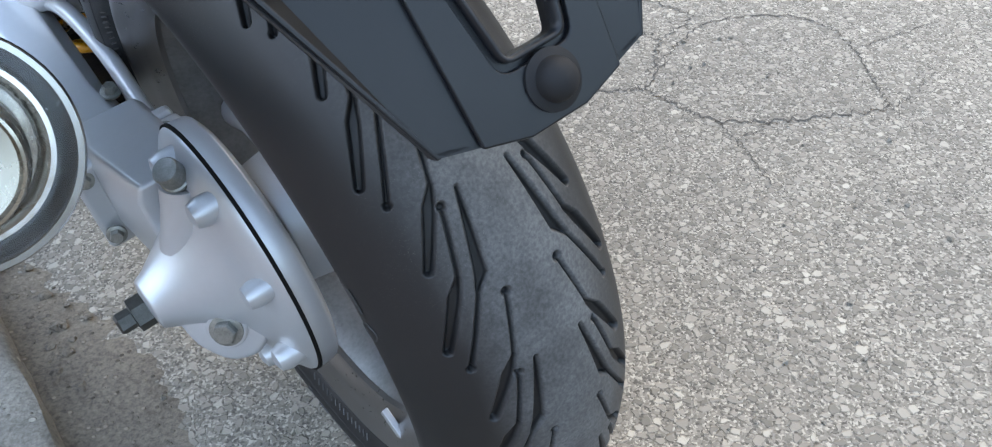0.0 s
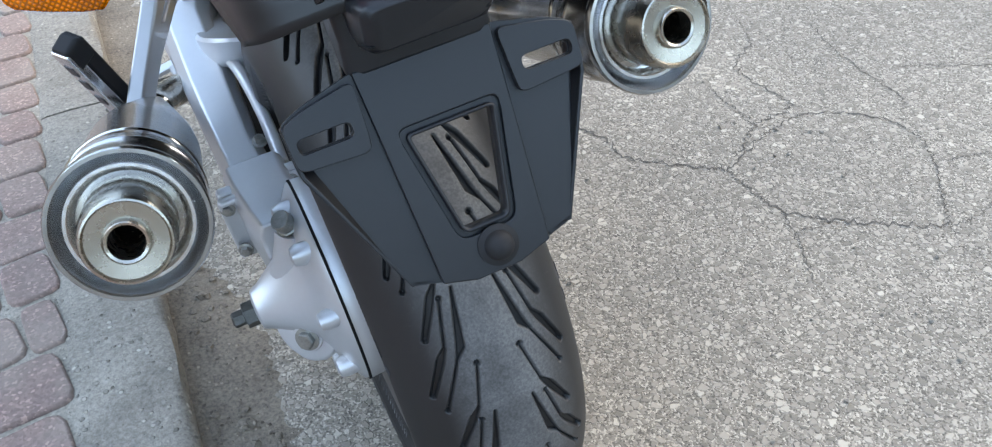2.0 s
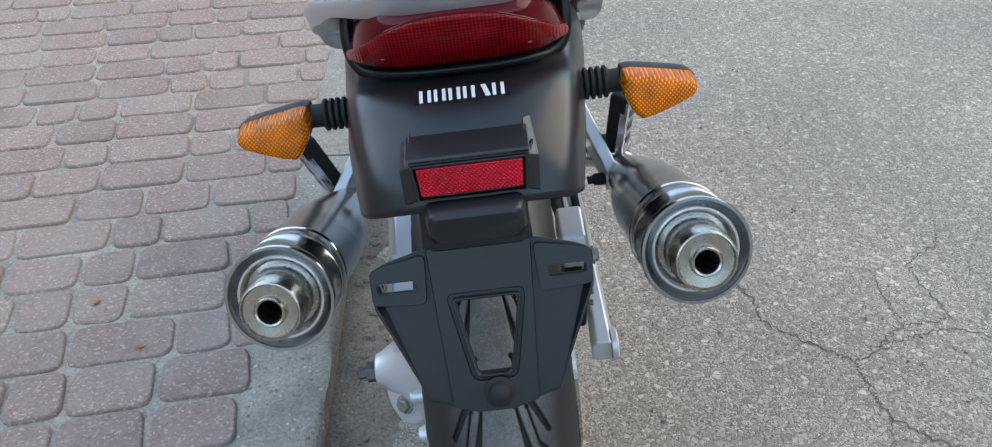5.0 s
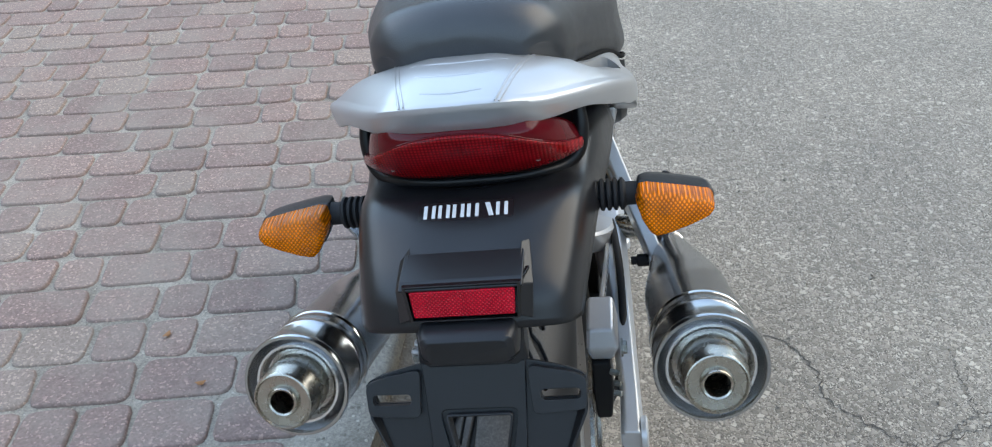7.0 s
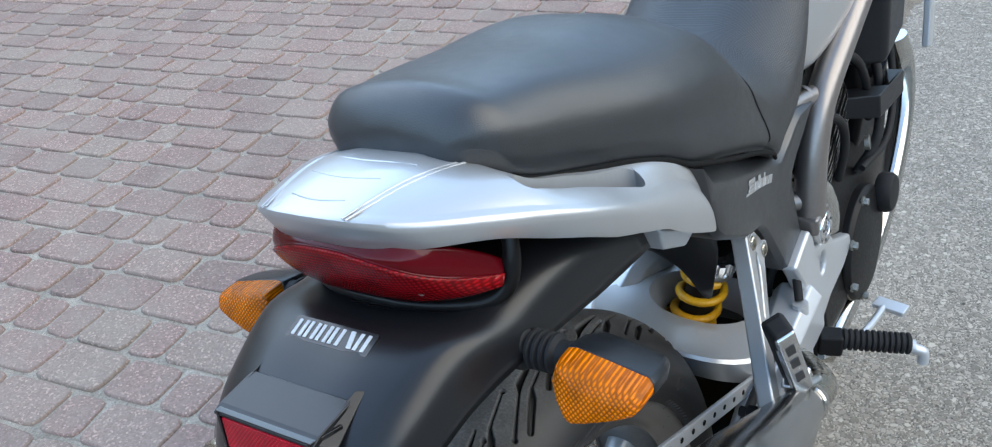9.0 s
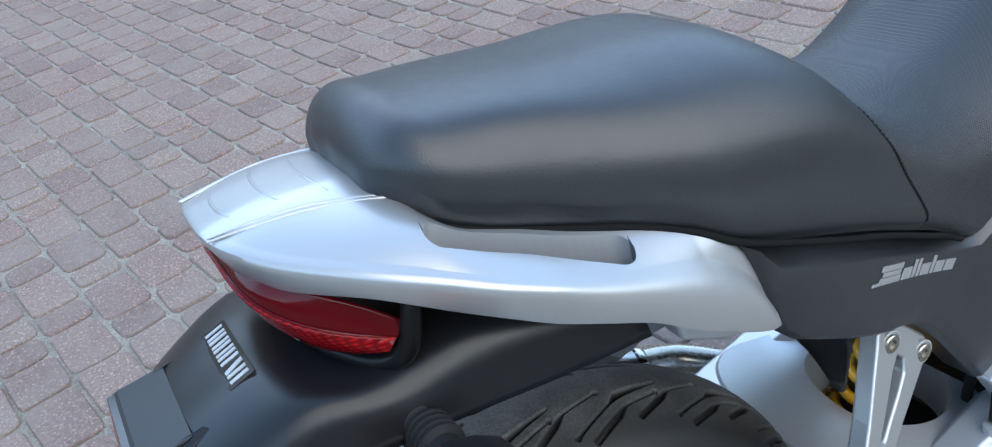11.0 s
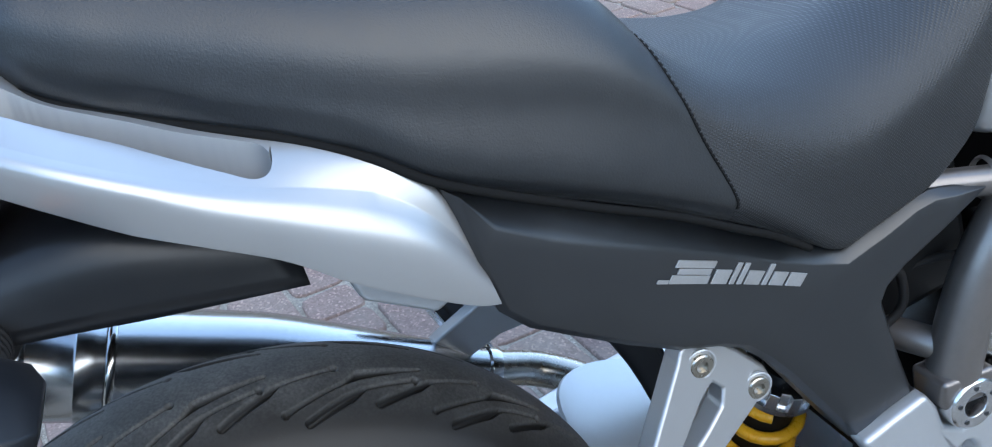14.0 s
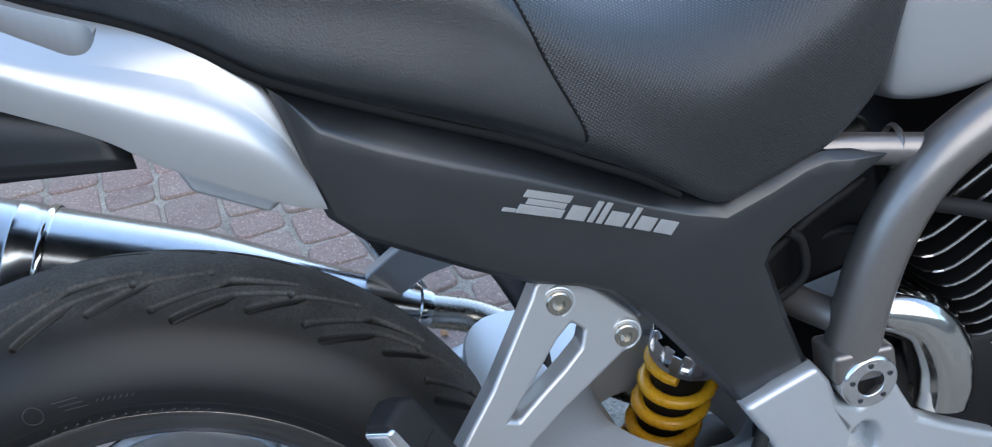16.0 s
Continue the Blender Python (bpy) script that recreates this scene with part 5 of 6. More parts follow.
for s in (1, -1):
    part("seat_tube", tube([(s * 0.085, 0.40, 0.672), (s * 0.094, 0.5, 0.668), (s * 0.112, 0.61, 0.655)], 0.0125, 18), M_FRAME, frame_r)
    part("cross_stub", tube([(s * 0.02, 0.50, 0.525), (s * 0.07, 0.522, 0.522), (s * 0.11, 0.545, 0.518)], 0.014, 18), M_FRAME, frame_r)
    part("weld", revolve([(0, 0.0155), (0.003, 0.018), (0.006, 0.0155)], (s * 0.1, 0.573, 0.660), (s * 0.15, 1, -0.1), 24, caps=False), M_FRAME, frame_r)
    part("gusset", loft([[V(s * x, y, z) for x, y, z in r] for r in (((0.092, 0.520, 0.502), (0.132, 0.520, 0.502), (0.132, 0.572, 0.502), (0.092, 0.572, 0.502)), ((0.092, 0.524, 0.472), (0.130, 0.524, 0.472), (0.130, 0.578, 0.472), (0.092, 0.578, 0.472)))]), M_FRAME, frame_r, bevel=0.005)
    pv = V(s * 0.116, 0.551, 0.473)
    part("pivot_ring", revolve([(0, 0.024), (0.016, 0.024), (0.0185, 0.022), (0.0185, 0.0115), (0.012, 0.0105), (0.006, 0.0105)], pv, (s, 0, 0), 40, caps=False), M_ALU, frame_r, "round silver swingarm pivot cap", bevel=0.001)
    # dark discs stand in for the shade in the pivot's openings
    part("pivot_bore_shade", revolve([(0.006, 0.0106), (0.0065, 0.0)], pv, (s, 0, 0), 20, caps=False), M_DARK, frame_r)
    for k in range(5):
        a = 2 * math.pi * k / 5 + 0.4
        part("pivot_hole_shade", revolve([(0.0180, 0.0022), (0.0192, 0.0022), (0.0192, 0)], pv + V(0, math.cos(a) * 0.0168, math.sin(a) * 0.0168), (s, 0, 0), 10), M_COVER, frame_r)
    LOW = [(0.449, 0.467), (0.480, 0.480), (0.511, 0.492), (0.524, 0.474), (0.532, 0.452), (0.551, 0.443), (0.572, 0.452), (0.580, 0.462), (0.592, 0.440), (0.606, 0.416), (0.640, 0.398), (0.690, 0.374), (0.70, 0.35), (0.66, 0.33), (0.60, 0.32), (0.56, 0.30), (0.53, 0.31), (0.51, 0.35), (0.488, 0.40), (0.469, 0.435)]
    port = [(0.556 + 0.0135 * math.cos(a) * 0.9, 0.408 + 0.0175 * math.sin(a)) for a in (2 * math.pi * i / 20 for i in range(20))]
    bmx = holed([V(s * (0.100 - 0.05 * max(0, 0.42 - z)), y, z) for y, z in LOW], [[V(s * 0.100, y, z) for y, z in port]], (s * 0.024, 0, 0))
    lp = part("lower_plate", bmx, M_CAST, frame_r, "silver cast frame plate", smooth=False, bevel=0.006, segments=3)
    part("port_floor", revolve([(0, 0.02), (0.001, 0)], (s * 0.106, 0.556, 0.408), (s, 0, 0), 20, caps=False), M_CAST, lp)
    part("port_bolt", hexbolt((s * 0.106, 0.552, 0.412), (s, 0, 0), 0.0055, 0.005), M_ALU, lp)

# shock absorber
top, bot = V(0.004, 0.462, 0.474), V(-0.056, 0.440, 0.304)
ax = (top - bot).normalized()
L = (top - bot).length
shock = part("shock", revolve([(0.0, 0.012), (0.02, 0.024), (0.10, 0.025), (0.13, 0.025), (L, 0.02)], bot, ax, 28), M_ENGINE, bike, "black shock absorber with yellow coil spring")
m = Matrix.Translation(bot) @ basis(ax)
turns, pts = 4.6, []
for i in range(int(turns * 20) + 1):
    a = 2 * math.pi * i / 20
    pts.append(m @ V(0.031 * math.cos(a), 0.031 * math.sin(a), -0.005 + (L - 0.035) * i / (turns * 20)))
part("spring", tube(pts, 0.0064, 12, 1), M_YELLOW, shock, "yellow enamelled coil spring")
part("spring_seat", revolve([(L - 0.036, 0.030), (L - 0.032, 0.036), (L - 0.026, 0.036), (L - 0.025, 0.028)], bot, ax, 36), M_ALU, shock)
rings = []
for h in (L - 0.026, L - 0.006):
    rings.append([m @ V(r * math.cos(q), r * math.sin(q), h) for k in range(11) for q, r in ((2 * math.pi * (k + 0.02) / 11, 0.037), (2 * math.pi * (k + 0.48) / 11, 0.037), (2 * math.pi * (k + 0.52) / 11, 0.032), (2 * math.pi * (k + 0.98) / 11, 0.032))])
bm = loft(rings)
part("preload_ring", bm, M_ALU, shock, "notched silver preload ring", smooth=False, bevel=0.001)
part("gusset_dark", box((0.12, 0.02, 0.20), pose(0.0, 0.505, 0.50)), M_ENGINE, shock, bevel=0.004)

# splash flap between tyre and shock
flap = surface([[(-0.085, 0.14, 0.715), (0.0, 0.15, 0.73), (0.06, 0.15, 0.73), (0.105, 0.14, 0.715)], [(-0.08, 0.19, 0.685), (0.0, 0.205, 0.685), (0.06, 0.215, 0.685), (0.100, 0.22, 0.685)], [(-0.03, 0.235, 0.645), (0.02, 0.25, 0.645), (0.06, 0.262, 0.645), (0.094, 0.268, 0.645)], [(0.030, 0.285, 0.575), (0.045, 0.292, 0.572), (0.068, 0.298, 0.575), (0.088, 0.300, 0.590)], [(0.056, 0.310, 0.507), (0.059, 0.312, 0.505), (0.062, 0.313, 0.505), (0.066, 0.313, 0.508)]])
part("inner_mudguard", loft(flap, closed=False), M_FENDER, bike, "black inner mudguard flap", thick=0.003)
part("under_tray", loft([[V(x, y, z) for x, y, z in r] for r in (((-0.11, -0.02, 0.80), (0.11, -0.02, 0.80), (0.11, -0.02, 0.78), (-0.11, -0.02, 0.78)), ((-0.11, 0.15, 0.77), (0.11, 0.15, 0.77), (0.11, 0.15, 0.74), (-0.11, 0.15, 0.74)), ((-0.10, 0.32, 0.70), (0.10, 0.32, 0.70), (0.10, 0.32, 0.63), (-0.10, 0.32, 0.63)), ((-0.09, 0.46, 0.64), (0.09, 0.46, 0.64), (0.09, 0.46, 0.55), (-0.09, 0.46, 0.55)))]), M_ENGINE, bike, "black under-seat tray", bevel=0.004)

# fuel tank
tank = []
for y, w, z0, z1 in ((0.562, 0.106, 0.70, 0.86), (0.575, 0.112, 0.69, 0.90), (0.62, 0.122, 0.687, 0.94), (0.70, 0.135, 0.715, 0.97), (0.80, 0.148, 0.76, 0.99), (0.92, 0.15, 0.80, 1.0), (1.02, 0.12, 0.84, 0.98)):
    h = [(0, z1), (w * 0.6, z1 - 0.012), (w * 0.92, z1 - 0.06), (w, (z0 + z1) / 2), (w * 0.99, z0 + 0.03), (w * 0.93, z0 + 0.006), (w * 0.8, z0), (0, z0)]
    tank.append([V(a, y, b) for a, b in h] + [V(-a, y, b) for a, b in h[-2:0:-1]])
part("fuel_tank", loft(tank), M_SILVER, bike, "silver painted fuel tank", subsurf=2)

# engine
engine = part("engine", loft([[V(x, y, z) for x, z in ((-0.10, 0.20), (0.10, 0.20), (0.115, 0.26), (0.105, 0.40), (0.08, 0.46), (-0.08, 0.46), (-0.105, 0.40), (-0.115, 0.26))] for y in (0.58, 0.64, 0.90, 0.98)]), M_ENGINE, bike, "black finned engine", bevel=0.01)
EC = Matrix.Translation((0, 0.72, 0.545)) @ pose(0, 0, 0, 32)
for k in range(11):
    z = -0.09 + k * 0.0175
    w = 0.085 + 0.012 * math.sin(math.pi * k / 10)
    pts = rounded([(w, 0.085), (-w, 0.085), (-w, -0.085), (w, -0.085)], 0.03, 5)
    fin = part("fin", loft([[EC @ V(x, y, z + h) for x, y in pts] for h in (0, 0.004)]), M_ENGINE, engine, smooth=False)
    rim = loft([[EC @ V(x * e, y * e, z + h) for x, y in pts] for e, h in ((0.99, 0.0008), (1.006, 0.0008), (1.006, 0.0032), (0.99, 0.0032))], caps=False)
    part("fin_edge", rim, M_ALU, fin, "polished fin edge", smooth=False)
part("cylinder", loft([[EC @ V(x * 0.8, y * 0.8, z) for x, y in rounded([(0.09, 0.085), (-0.09, 0.085), (-0.09, -0.085), (0.09, -0.085)], 0.03, 5)] for z in (-0.11, 0.12)]), M_ENGINE, engine)
part("clutch_cover", revolve([(0.0, 0.098), (0.026, 0.098), (0.034, 0.092), (0.038, 0.07), (0.040, 0.0)], (0.09, 0.77, 0.305), (1, 0, 0), 48), M_ENGINE, engine, "black round clutch cover", bevel=0.002)
for a in (100, 150, 200, 250):
    part("cover_bolt", hexbolt((0.122, 0.77 + 0.09 * math.cos(radians(a)), 0.305 + 0.09 * math.sin(radians(a))), (1, 0, 0), 0.006, 0.01), M_ZINC, engine)
part("oil_cap", revolve([(0, 0.030), (0.006, 0.034), (0.020, 0.034), (0.028, 0.030), (0.030, 0.02)], (0.12, 0.845, 0.36), (1, 0, 0), 32), M_GRIP, engine, "round black engine cap", bevel=0.002)
part("elbow", tube([(0.075, 0.583, 0.503), (0.085, 0.603, 0.502), (0.090, 0.624, 0.489), (0.093, 0.639, 0.458), (0.093, 0.643, 0.430), (0.092, 0.642, 0.411)], [0.0210, 0.0225, 0.0245, 0.0270, 0.028, 0.0275], 28), M_CHROME, engine, "polished exhaust header elbow")
part("elbow_pipe", tube([(0.088, 0.63, 0.43), (0.086, 0.627, 0.39), (0.080, 0.612, 0.34), (0.07, 0.58, 0.29)], 0.0175, 20), M_STEEL, engine, "heat-tinted header pipe")
part("elbow_flange", revolve([(0, 0.024), (0.008, 0.025), (0.012, 0.022)], (0.074, 0.588, 0.508), (0.4, 0.9, -0.05), 28), M_ALU, engine)
part("header_pipe", tube([(0.10, 1.04, 0.56), (0.11, 1.05, 0.50), (0.115, 1.02, 0.42), (0.115, 0.94, 0.33), (0.11, 0.85, 0.26), (0.1, 0.74, 0.215), (0.1, 0.6, 0.20)], 0.021, 22), M_CHROME, engine, "golden tinted chrome header pipe")
part("air_cover", loft([[V(x, y, z) for x, y, z in r] for r in (((0.09, 0.80, 0.60), (0.145, 0.82, 0.60), (0.145, 0.92, 0.62), (0.09, 0.92, 0.62)), ((0.09, 0.80, 0.72), (0.150, 0.83, 0.74), (0.150, 0.95, 0.76), (0.09, 0.95, 0.76)))]), M_BLACK, engine, "black plastic air cover", bevel=0.012)
part("side_guard", loft([[V(x, y, z) for x, y, z in r] for r in (((0.06, 0.76, 0.53), (0.06, 0.76, 0.565), (0.06, 0.80, 0.565), (0.06, 0.80, 0.53)), ((0.14, 0.80, 0.52), (0.14, 0.80, 0.56), (0.14, 0.84, 0.56), (0.14, 0.84, 0.52)), ((0.15, 0.90, 0.52), (0.15, 0.90, 0.56), (0.12, 0.90, 0.56), (0.12, 0.90, 0.52)))]), M_BLACK, engine, bevel=0.006)
part("radiator_edge", box((0.012, 0.03, 0.32), pose(0.165, 1.02, 0.72, -12, 0, 0)), M_CAST, engine, "pale metal radiator side", bevel=0.003)
part("hose", tube([(0.09, 0.62, 0.60), (0.105, 0.67, 0.585), (0.11, 0.71, 0.55), (0.105, 0.73, 0.50), (0.09, 0.74, 0.44)], 0.007, 12), M_GRIP, engine, "black rubber hose")
for pts in ([(0.09, 0.50, 0.60), (0.085, 0.515, 0.585), (0.08, 0.52, 0.55), (0.07, 0.49, 0.52)], [(0.07, 0.47, 0.55), (0.08, 0.52, 0.60), (0.085, 0.565, 0.63)], [(0.06, 0.49, 0.50), (0.06, 0.54, 0.57), (0.08, 0.60, 0.58)]):
    part("wire", tube(pts, 0.004, 10), M_GRIP, engine)

part("upper_block", loft([[V(x, y, z) for x, z in ((-0.085, 0.42), (0.085, 0.42), (0.1, 0.50), (0.095, 0.66), (0.06, 0.72), (-0.06, 0.72), (-0.095, 0.66), (-0.1, 0.50))] for y in (0.84, 0.87, 0.98, 1.0)]), M_ENGINE, engine, bevel=0.012)
for z in (0.50, 0.535, 0.57, 0.605, 0.64):
    part("front_fin", box((0.215, 0.10, 0.004), pose(0, 0.92, z, 14)), M_ENGINE, engine, smooth=False)
for pts, r in (([(0.10, 0.80, 0.42), (0.125, 0.83, 0.47), (0.12, 0.87, 0.54), (0.10, 0.90, 0.60)], 0.008), ([(0.115, 0.78, 0.44), (0.13, 0.86, 0.45), (0.125, 0.93, 0.50), (0.11, 0.97, 0.58)], 0.006), ([(0.09, 0.70, 0.66), (0.112, 0.76, 0.64), (0.115, 0.81, 0.58), (0.11, 0.84, 0.50)], 0.007)):
    part("hose", tube(pts, r, 12), M_GRIP, engine, "black rubber hose")
for y, z in ((0.81, 0.47), (0.88, 0.44), (0.93, 0.53)):
    part("clamp", revolve([(0, 0.012), (0.008, 0.012)], (0.112, y, z), (1, 0.2, 0.1), 16), M_ZINC, engine, bevel=0.001)

# rider footpegs, brake pedal and gear lever
def foot_peg(s):
    fp = part("foot_peg", tube([(s * 0.158, 0.503, 0.313), (s * 0.20, 0.522, 0.305), (s * 0.252, 0.543, 0.295)], 0.010, 14), M_CAST, bike, "silver rider footpeg with black ribbed rubber")
    prof = []
    for k in range(12):
        h = k * 0.0078
        prof += [(h, 0.0125), (h + 0.002, 0.0155), (h + 0.0055, 0.0155), (h + 0.0075, 0.0125)]
    part("peg_grip", revolve(prof, (s * 0.162, 0.505, 0.317), (s * 0.094, 0.040, -0.018), 20), M_GRIP, fp, "black ribbed rubber grip")
    part("peg_end", tube([(s * 0.250, 0.541, 0.293), (s * 0.262, 0.546, 0.285), (s * 0.262, 0.545, 0.268)], 0.008, 12), M_CAST, fp)
    part("peg_joint", box((0.035, 0.03, 0.034), pose(s * 0.148, 0.497, 0.315, 0, 8 * s, 22 * s)), M_ENGINE, fp, bevel=0.005)
    part("pedal", tube([(s * 0.14, 0.48, 0.30), (s * 0.165, 0.55, 0.28), (s * 0.175, 0.61, 0.27), (s * 0.178, 0.655, 0.266)], 0.006, 12), M_CAST, fp, "silver foot lever")
    part("pedal_pad", box((0.05, 0.024, 0.008), pose(s * 0.188, 0.662, 0.266, 0, 4 * s, -10 * s)), M_CAST, fp, bevel=0.002)


foot_peg(1), foot_peg(-1)
# plain black mass, added to keep the space behind the tube dark
part("frame_gap_fill", box((0.13, 0.13, 0.13), pose(0, 0.535, 0.595, 12)), M_ENGINE, bike, "added black box filling the dark gap behind the frame tube", bevel=0.012)
part("arm_end", revolve([(-0.03, 0.036), (0.0, 0.0385), (0.015, 0.037), (0.028, 0.030), (0.036, 0.018), (0.039, 0.004)], (-0.131, 0.43, 0.413), (0.0, 1, 0.15), 36), M_CAST, swing, "rounded silver front end of the shaft arm")
part("breather", tube([(-0.10, 0.33, 0.425), (-0.092, 0.27, 0.43), (-0.088, 0.20, 0.41), (-0.09, 0.14, 0.375)], 0.008, 12), M_CAST, swing)
part("arm_clip", hexbolt((-0.105, 0.17, 0.392), (0.2, -0.3, 1), 0.006, 0.01), M_ZINC, swing)
mc = part("master_cylinder", revolve([(0, 0.006), (0.01, 0.012), (0.06, 0.012), (0.062, 0.009), (0.09, 0.009), (0.092, 0.011), (0.11, 0.011)], (0.130, 0.445, 0.30), (-0.05, 0.08, 1), 20), M_CAST, bike, "silver brake master cylinder")
part("boot", revolve([(0, 0.018), (0.012, 0.018), (0.016, 0.013), (0.022, 0.012)], (0.131, 0.440, 0.29), (-0.05, 0.08, 1), 20), M_CAST, mc)
part("reservoir_hose", tube([(0.122, 0.458, 0.41), (0.112, 0.475, 0.44), (0.09, 0.49, 0.45), (0.07, 0.492, 0.42), (0.06, 0.495, 0.36), (0.07, 0.49, 0.31)], 0.006, 12), M_GRIP, mc)
part("brake_hose", tube([(0.115, 0.45, 0.37), (0.122, 0.35, 0.395), (0.13, 0.24, 0.395), (0.13, 0.15, 0.36), (0.12, 0.08, 0.33), (0.10, 0.0, 0.36)], 0.006, 12), M_GRIP, mc, "black brake hose along the swingarm")

# torque rod and brake caliper beside the wheel
a, b = V(0.112, 0.33, 0.375), V(0.105, 0.030, 0.495)
rod_ob = part("torque_rod", box((0.006, 0.325, 0.022), Matrix.Translation((a + b) / 2) @ pose(0, 0, 0, -21.8, 0, -1.5)), M_CAST, bike, "silver drilled torque rod", smooth=False, bevel=0.002)
# drilled holes shown by black discs that carry the shade inside them
for k in range(9):
    p = b + (a - b) * (0.12 + 0.085 * k)
    part("rod_hole_shade", revolve([(0, 0.0034), (0.0006, 0.0034), (0.0007, 0)], p + V(0.0032, 0, 0), (1, 0, 0), 12), M_DARK, rod_ob)
caliper = part("brake_caliper", loft([[V(x, y, z) for x, y, z in r] for r in (((0.088, -0.012, 0.512), (0.122, -0.012, 0.512), (0.122, 0.040, 0.520), (0.088, 0.040, 0.520)), ((0.086, -0.022, 0.486), (0.126, -0.022, 0.486), (0.126, 0.036, 0.494), (0.086, 0.036, 0.494)), ((0.090, -0.014, 0.462), (0.118, -0.014, 0.462), (0.118, 0.024, 0.468), (0.090, 0.024, 0.468)))]), M_CAST, bike, "silver rear brake caliper", bevel=0.005)
part("caliper_body", loft([[V(x, y, z) for x, y, z in r] for r in (((0.090, -0.020, 0.464), (0.114, -0.020, 0.464), (0.114, 0.022, 0.468), (0.090, 0.022, 0.468)), ((0.090, -0.034, 0.425), (0.116, -0.034, 0.425), (0.116, 0.008, 0.432), (0.090, 0.008, 0.432)), ((0.092, -0.040, 0.385), (0.112, -0.040, 0.385), (0.112, -0.004, 0.39), (0.092, -0.004, 0.39)))]), M_ENGINE, caliper, "black caliper body", bevel=0.004)
for k in range(3):
    part("pad_pin", revolve([(0, 0.004), (0.012, 0.004), (0.013, 0.003)], (0.113, -0.024 + 0.006 * k, 0.452 - 0.024 * k), (1, -0.3, 0), 12), M_ZINC, caliper)
part("caliper_bolt", hexbolt((0.128, 0.0, 0.47), (1, 0, 0), 0.008, 0.008), M_ZINC, caliper)
disc = [(0.0, 0.075), (0.0, 0.132), (0.005, 0.132), (0.005, 0.075), (0.0, 0.075)]
part("brake_disc", revolve(disc, (0.085, 0, AXLE_Z), (1, 0, 0), 72, caps=False), M_STEEL, wheel, smooth=False)


# pavers in courses that run askew to the kerb; the nearest are parts, the rest one joined part
pavement = sheet("pavement", -60, KERB_X - 0.131, -60, 60, 0.0485, M_SAND, "red concrete block pavement with sandy joints")
COURSE, SKEW = 0.1195, radians(9.6)
PAVER_W = (0.102, 0.148, 0.188)


def paver_mesh(w, d, seed):
    """A tumbled block with rounded corners and a dished edge."""
    rnd = random.Random(seed)
    bm, rings = bmesh.new(), []
    outline = []
    r = 0.020
    for cx, cy, a0 in ((w / 2 - r, d / 2 - r, 0), (-w / 2 + r, d / 2 - r, 90), (-w / 2 + r, -d / 2 + r, 180), (w / 2 - r, -d / 2 + r, 270)):
        jx, jy = rnd.uniform(-0.003, 0.003), rnd.uniform(-0.003, 0.003)
        for k in range(3):
            a = radians(a0 + 45 * k)
            outline.append((cx + jx + r * math.cos(a), cy + jy + r * math.sin(a)))
    for e, z in ((1.0, -0.03), (1.0, -0.008), (0.975, -0.002), (0.93, 0.0)):
        rings.append([(x - (1 - e) * math.copysign(0.05, x) * 1.4, y - (1 - e) * math.copysign(0.05, y) * 1.4, z + rnd.uniform(-0.0008, 0.0008)) for x, y in outline])
    loft(rings, bm=bm)
    bmesh.ops.recalc_face_normals(bm, faces=bm.faces)
    me = bpy.data.meshes.new("paver")
    bm.to_mesh(me)
    bm.free()
    me.materials.append(M_PAVER)
    for p in me.polygons:
        p.use_smooth = len(p.vertices) == 4
    return me


PAVERS = [[paver_mesh(w - 0.008, COURSE - 0.0085, 10 * i + k) for k in range(5)] for i, w in enumerate(PAVER_W)]
rng = random.Random(5)
far_v, far_f, near = [], [], 0
cs, sn = math.cos(SKEW), math.sin(SKEW)
for row in range(-22, 92):
    u, first = 0.004, True
    limit = 7.0 if row < 60 else 9.0
    while u < limit:
        k = rng.choices((0, 1, 2), (3, 3, 4))[0]
        cut = rng.choice((0.55, 0.7, 0.85, 1.0)) if first else 1.0
        first = False
        w = PAVER_W[k] * cut
        lx, ly = -(u + w / 2), row * COURSE
        x, y = KERB_X - 0.138 + lx * cs, 0.03 + ly / cs + lx * sn
        u += w
        mesh = PAVERS[k][rng.randrange(5)]
        mat = pose(x, y, KERB_TOP + rng.uniform(-0.002, 0.002), rng.uniform(-0.6, 0.6), rng.uniform(-0.6, 0.6), math.degrees(SKEW) + rng.uniform(-1.2, 1.2)) @ Matrix.Diagonal((cut, 1, 1, 1))
        if x > -1.75 and -0.35 < y < 2.2 and near < 300:
            ob = new("paver", mesh)
            ob.parent = pavement
            ob.matrix_world = mat
            near += 1
        elif -9 < y < 10:
            base = len(far_v)
            far_v += [tuple(mat @ v.co) for v in mesh.vertices]
            far_f += [tuple(base + i for i in p.vertices) for p in mesh.polygons]
me = bpy.data.meshes.new("far_pavers")
me.from_pydata(far_v, [], far_f)
ob = link("far_pavers", me, M_PAVER, pavement, smooth=False)
tagged(ob, kind="stuff")

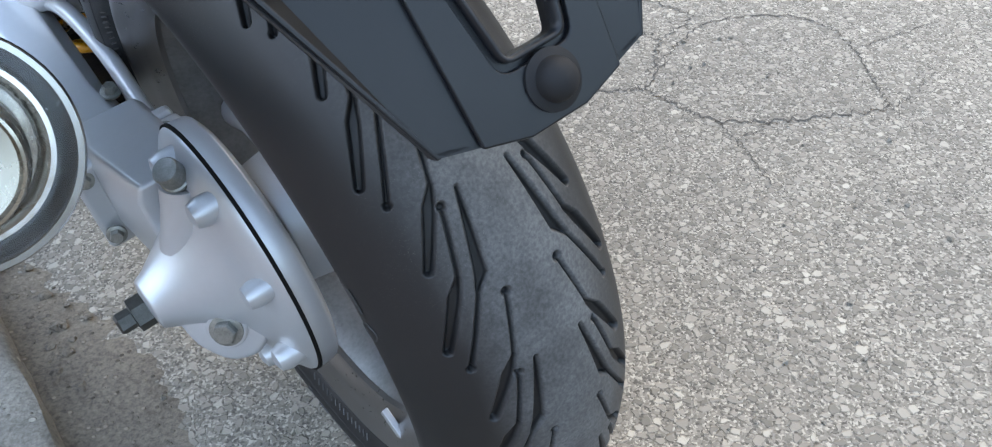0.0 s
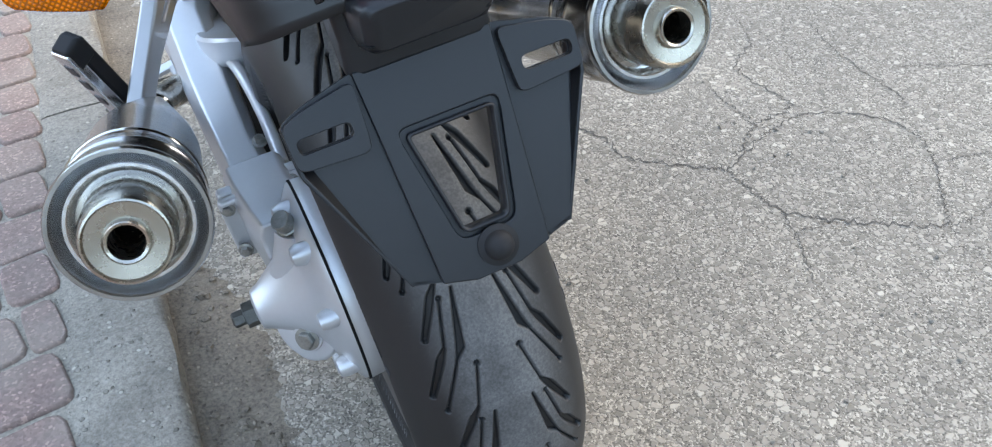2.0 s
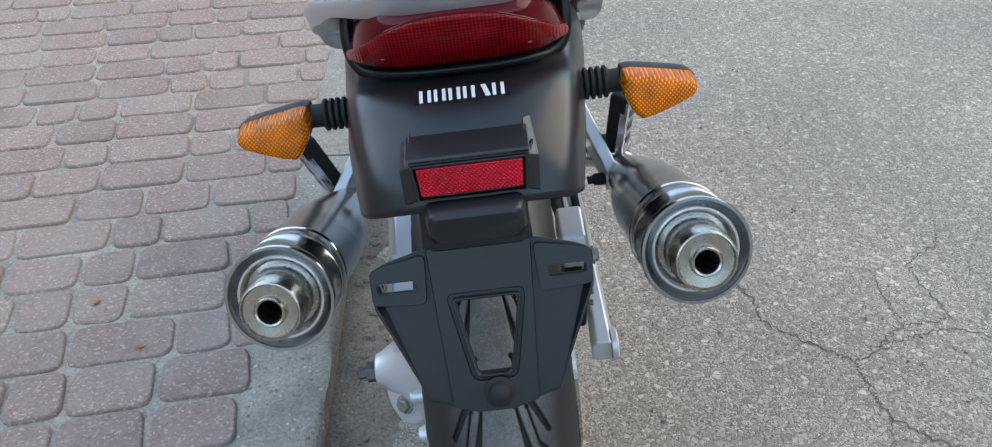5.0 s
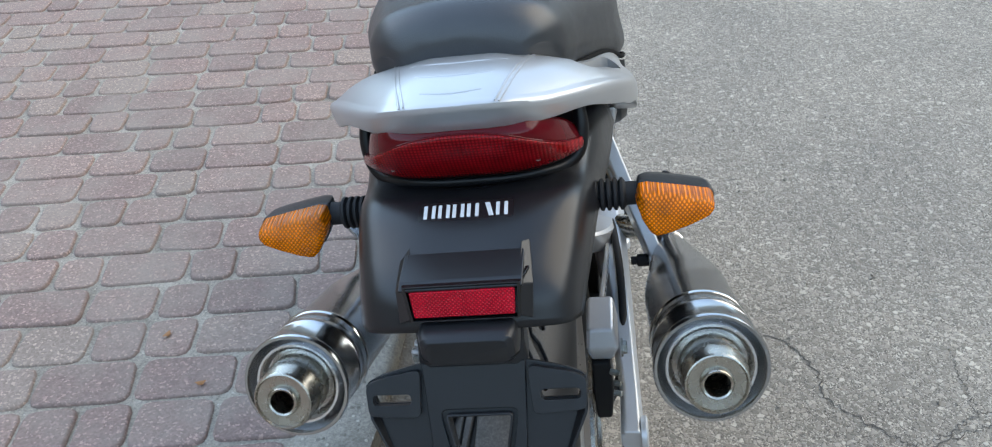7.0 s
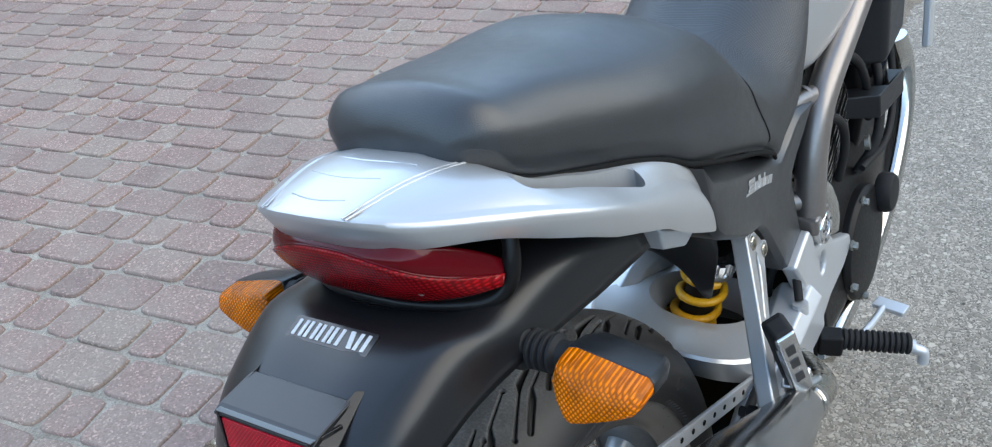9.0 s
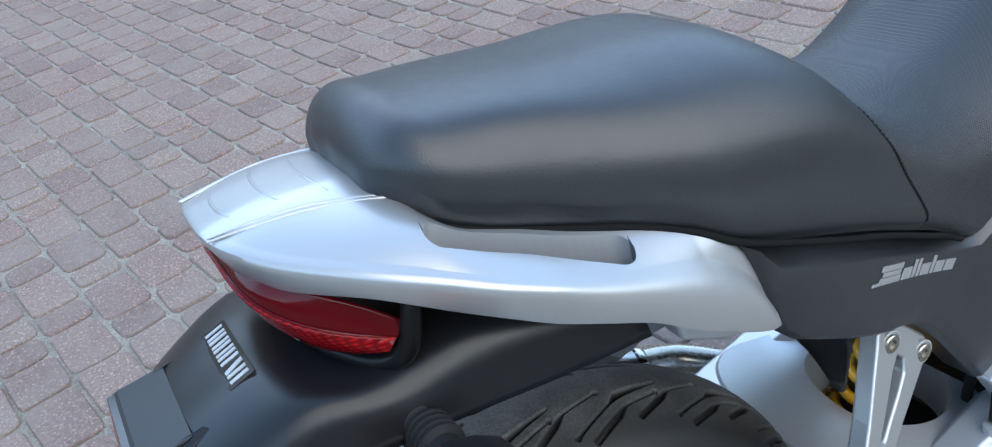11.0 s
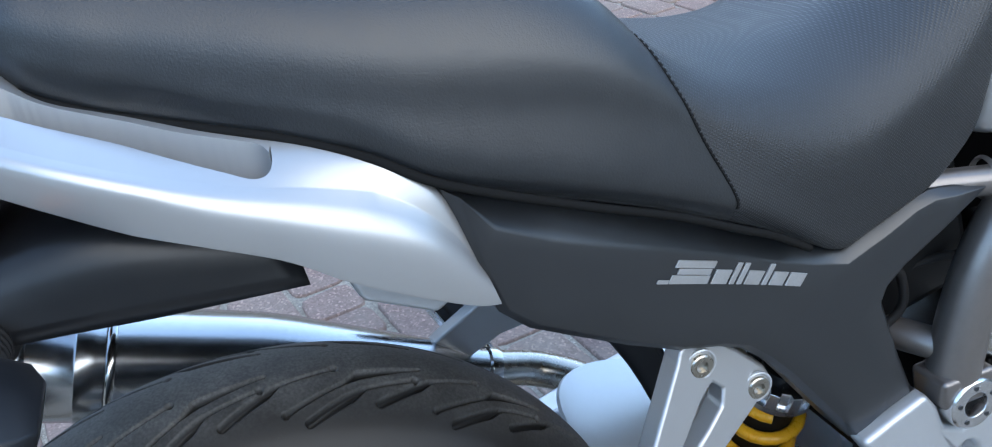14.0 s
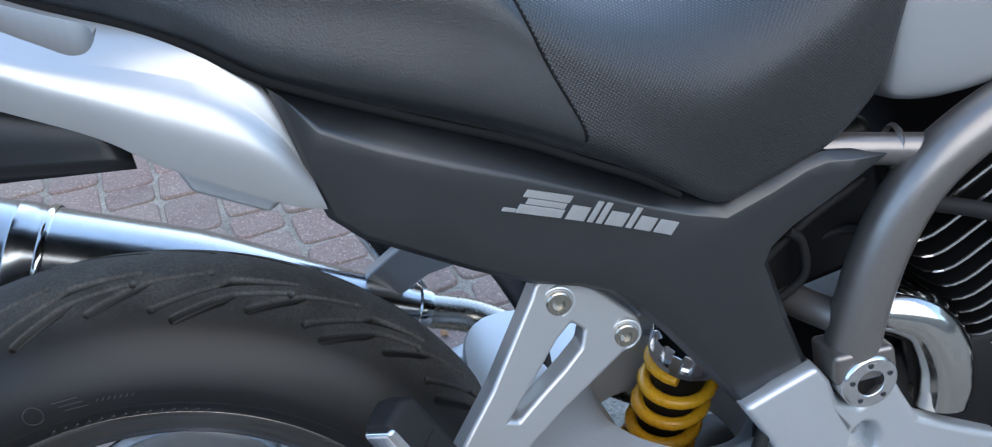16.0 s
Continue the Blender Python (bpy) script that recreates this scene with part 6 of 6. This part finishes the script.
# loose gravel and grit along the gutter, a few dry leaf scraps on the blocks
rng = random.Random(11)
gv, gf = [], []
for k in range(900):
    if k < 520:
        x, y = KERB_X + abs(rng.gauss(0.012, 0.05)), rng.uniform(-0.3, 1.6)
    else:
        x, y = rng.uniform(-0.28, 0.9), rng.uniform(-0.4, 1.6)
    r = rng.choice((0.0012, 0.0016, 0.002, 0.0026, 0.004)) * rng.uniform(0.7, 1.3)
    m = pose(x, y, 0.006 * max(0, 1 - (x - KERB_X) / 0.05) + r * 0.3, rng.uniform(0, 360), rng.uniform(0, 360), rng.uniform(0, 360))
    b = len(gv)
    for q in ((1.3, 0, 0), (-1.2, 0.1, 0), (0, 1, 0.1), (0.1, -1.1, 0), (0, 0.1, 0.8), (0, 0, -0.9)):
        gv.append(tuple(m @ (Vector(q) * r)))
    for t in ((0, 2, 4), (2, 1, 4), (1, 3, 4), (3, 0, 4), (2, 0, 5), (1, 2, 5), (3, 1, 5), (0, 3, 5)):
        gf.append(tuple(b + i for i in t))
me = bpy.data.meshes.new("gravel")
me.from_pydata(gv, [], gf)
tagged(link("gravel", me, M_KERB, None, smooth=False), "loose pale gravel and grit in the gutter", "gravel", kind="stuff")
# crumbs of earth and broken asphalt against the kerb
clods = bmesh.new()
for k in range(110):
    y = rng.uniform(-0.25, 1.1)
    x = KERB_X + 0.012 + abs(rng.gauss(0, 0.035))
    r = rng.choice((0.004, 0.005, 0.007, 0.010)) * rng.uniform(0.7, 1.2)
    got = bmesh.ops.create_icosphere(clods, subdivisions=2, radius=r, matrix=pose(x, y, 0.006 + r * 0.2, 0, 0, rng.uniform(0, 360)))
    for v in got["verts"]:
        d = v.co - V(x, y, 0.006)
        v.co += d * 0.55 * noise.noise(v.co * 160 + V(k, 0, 0))
        v.co.z = 0.004 + (v.co.z - 0.004) * 0.6
tagged(part("soil_crumbs", clods, M_DIRT, None), "dark crumbs of earth lying against the kerb", "soil", kind="stuff")
M_LEAF = vary(material("dry leaf", (0.3, 0.13, 0.05), 0.8), (0.3, 0.13, 0.05), 0.3, 200)
for x, y, r in ((-0.640, 0.330, 20), (-0.755, 0.46, 70)):
    bm = bmesh.new()
    pts = [(0.010 * math.cos(a) * (1 + 0.25 * math.sin(3 * a)), 0.006 * math.sin(a), 0.0015 * math.cos(2 * a)) for a in (2 * math.pi * i / 14 for i in range(14))]
    loft([[pose(x, y, KERB_TOP + 0.004, 0, 0, r) @ Vector(q) for q in pts], [pose(x, y, KERB_TOP + 0.0052, 0, 0, r) @ (Vector(q) * 0.6) for q in pts]], bm=bm)
    tagged(part("leaf_scrap", bm, M_LEAF, None), "small dry orange leaf scrap on the paving blocks", "leaf")
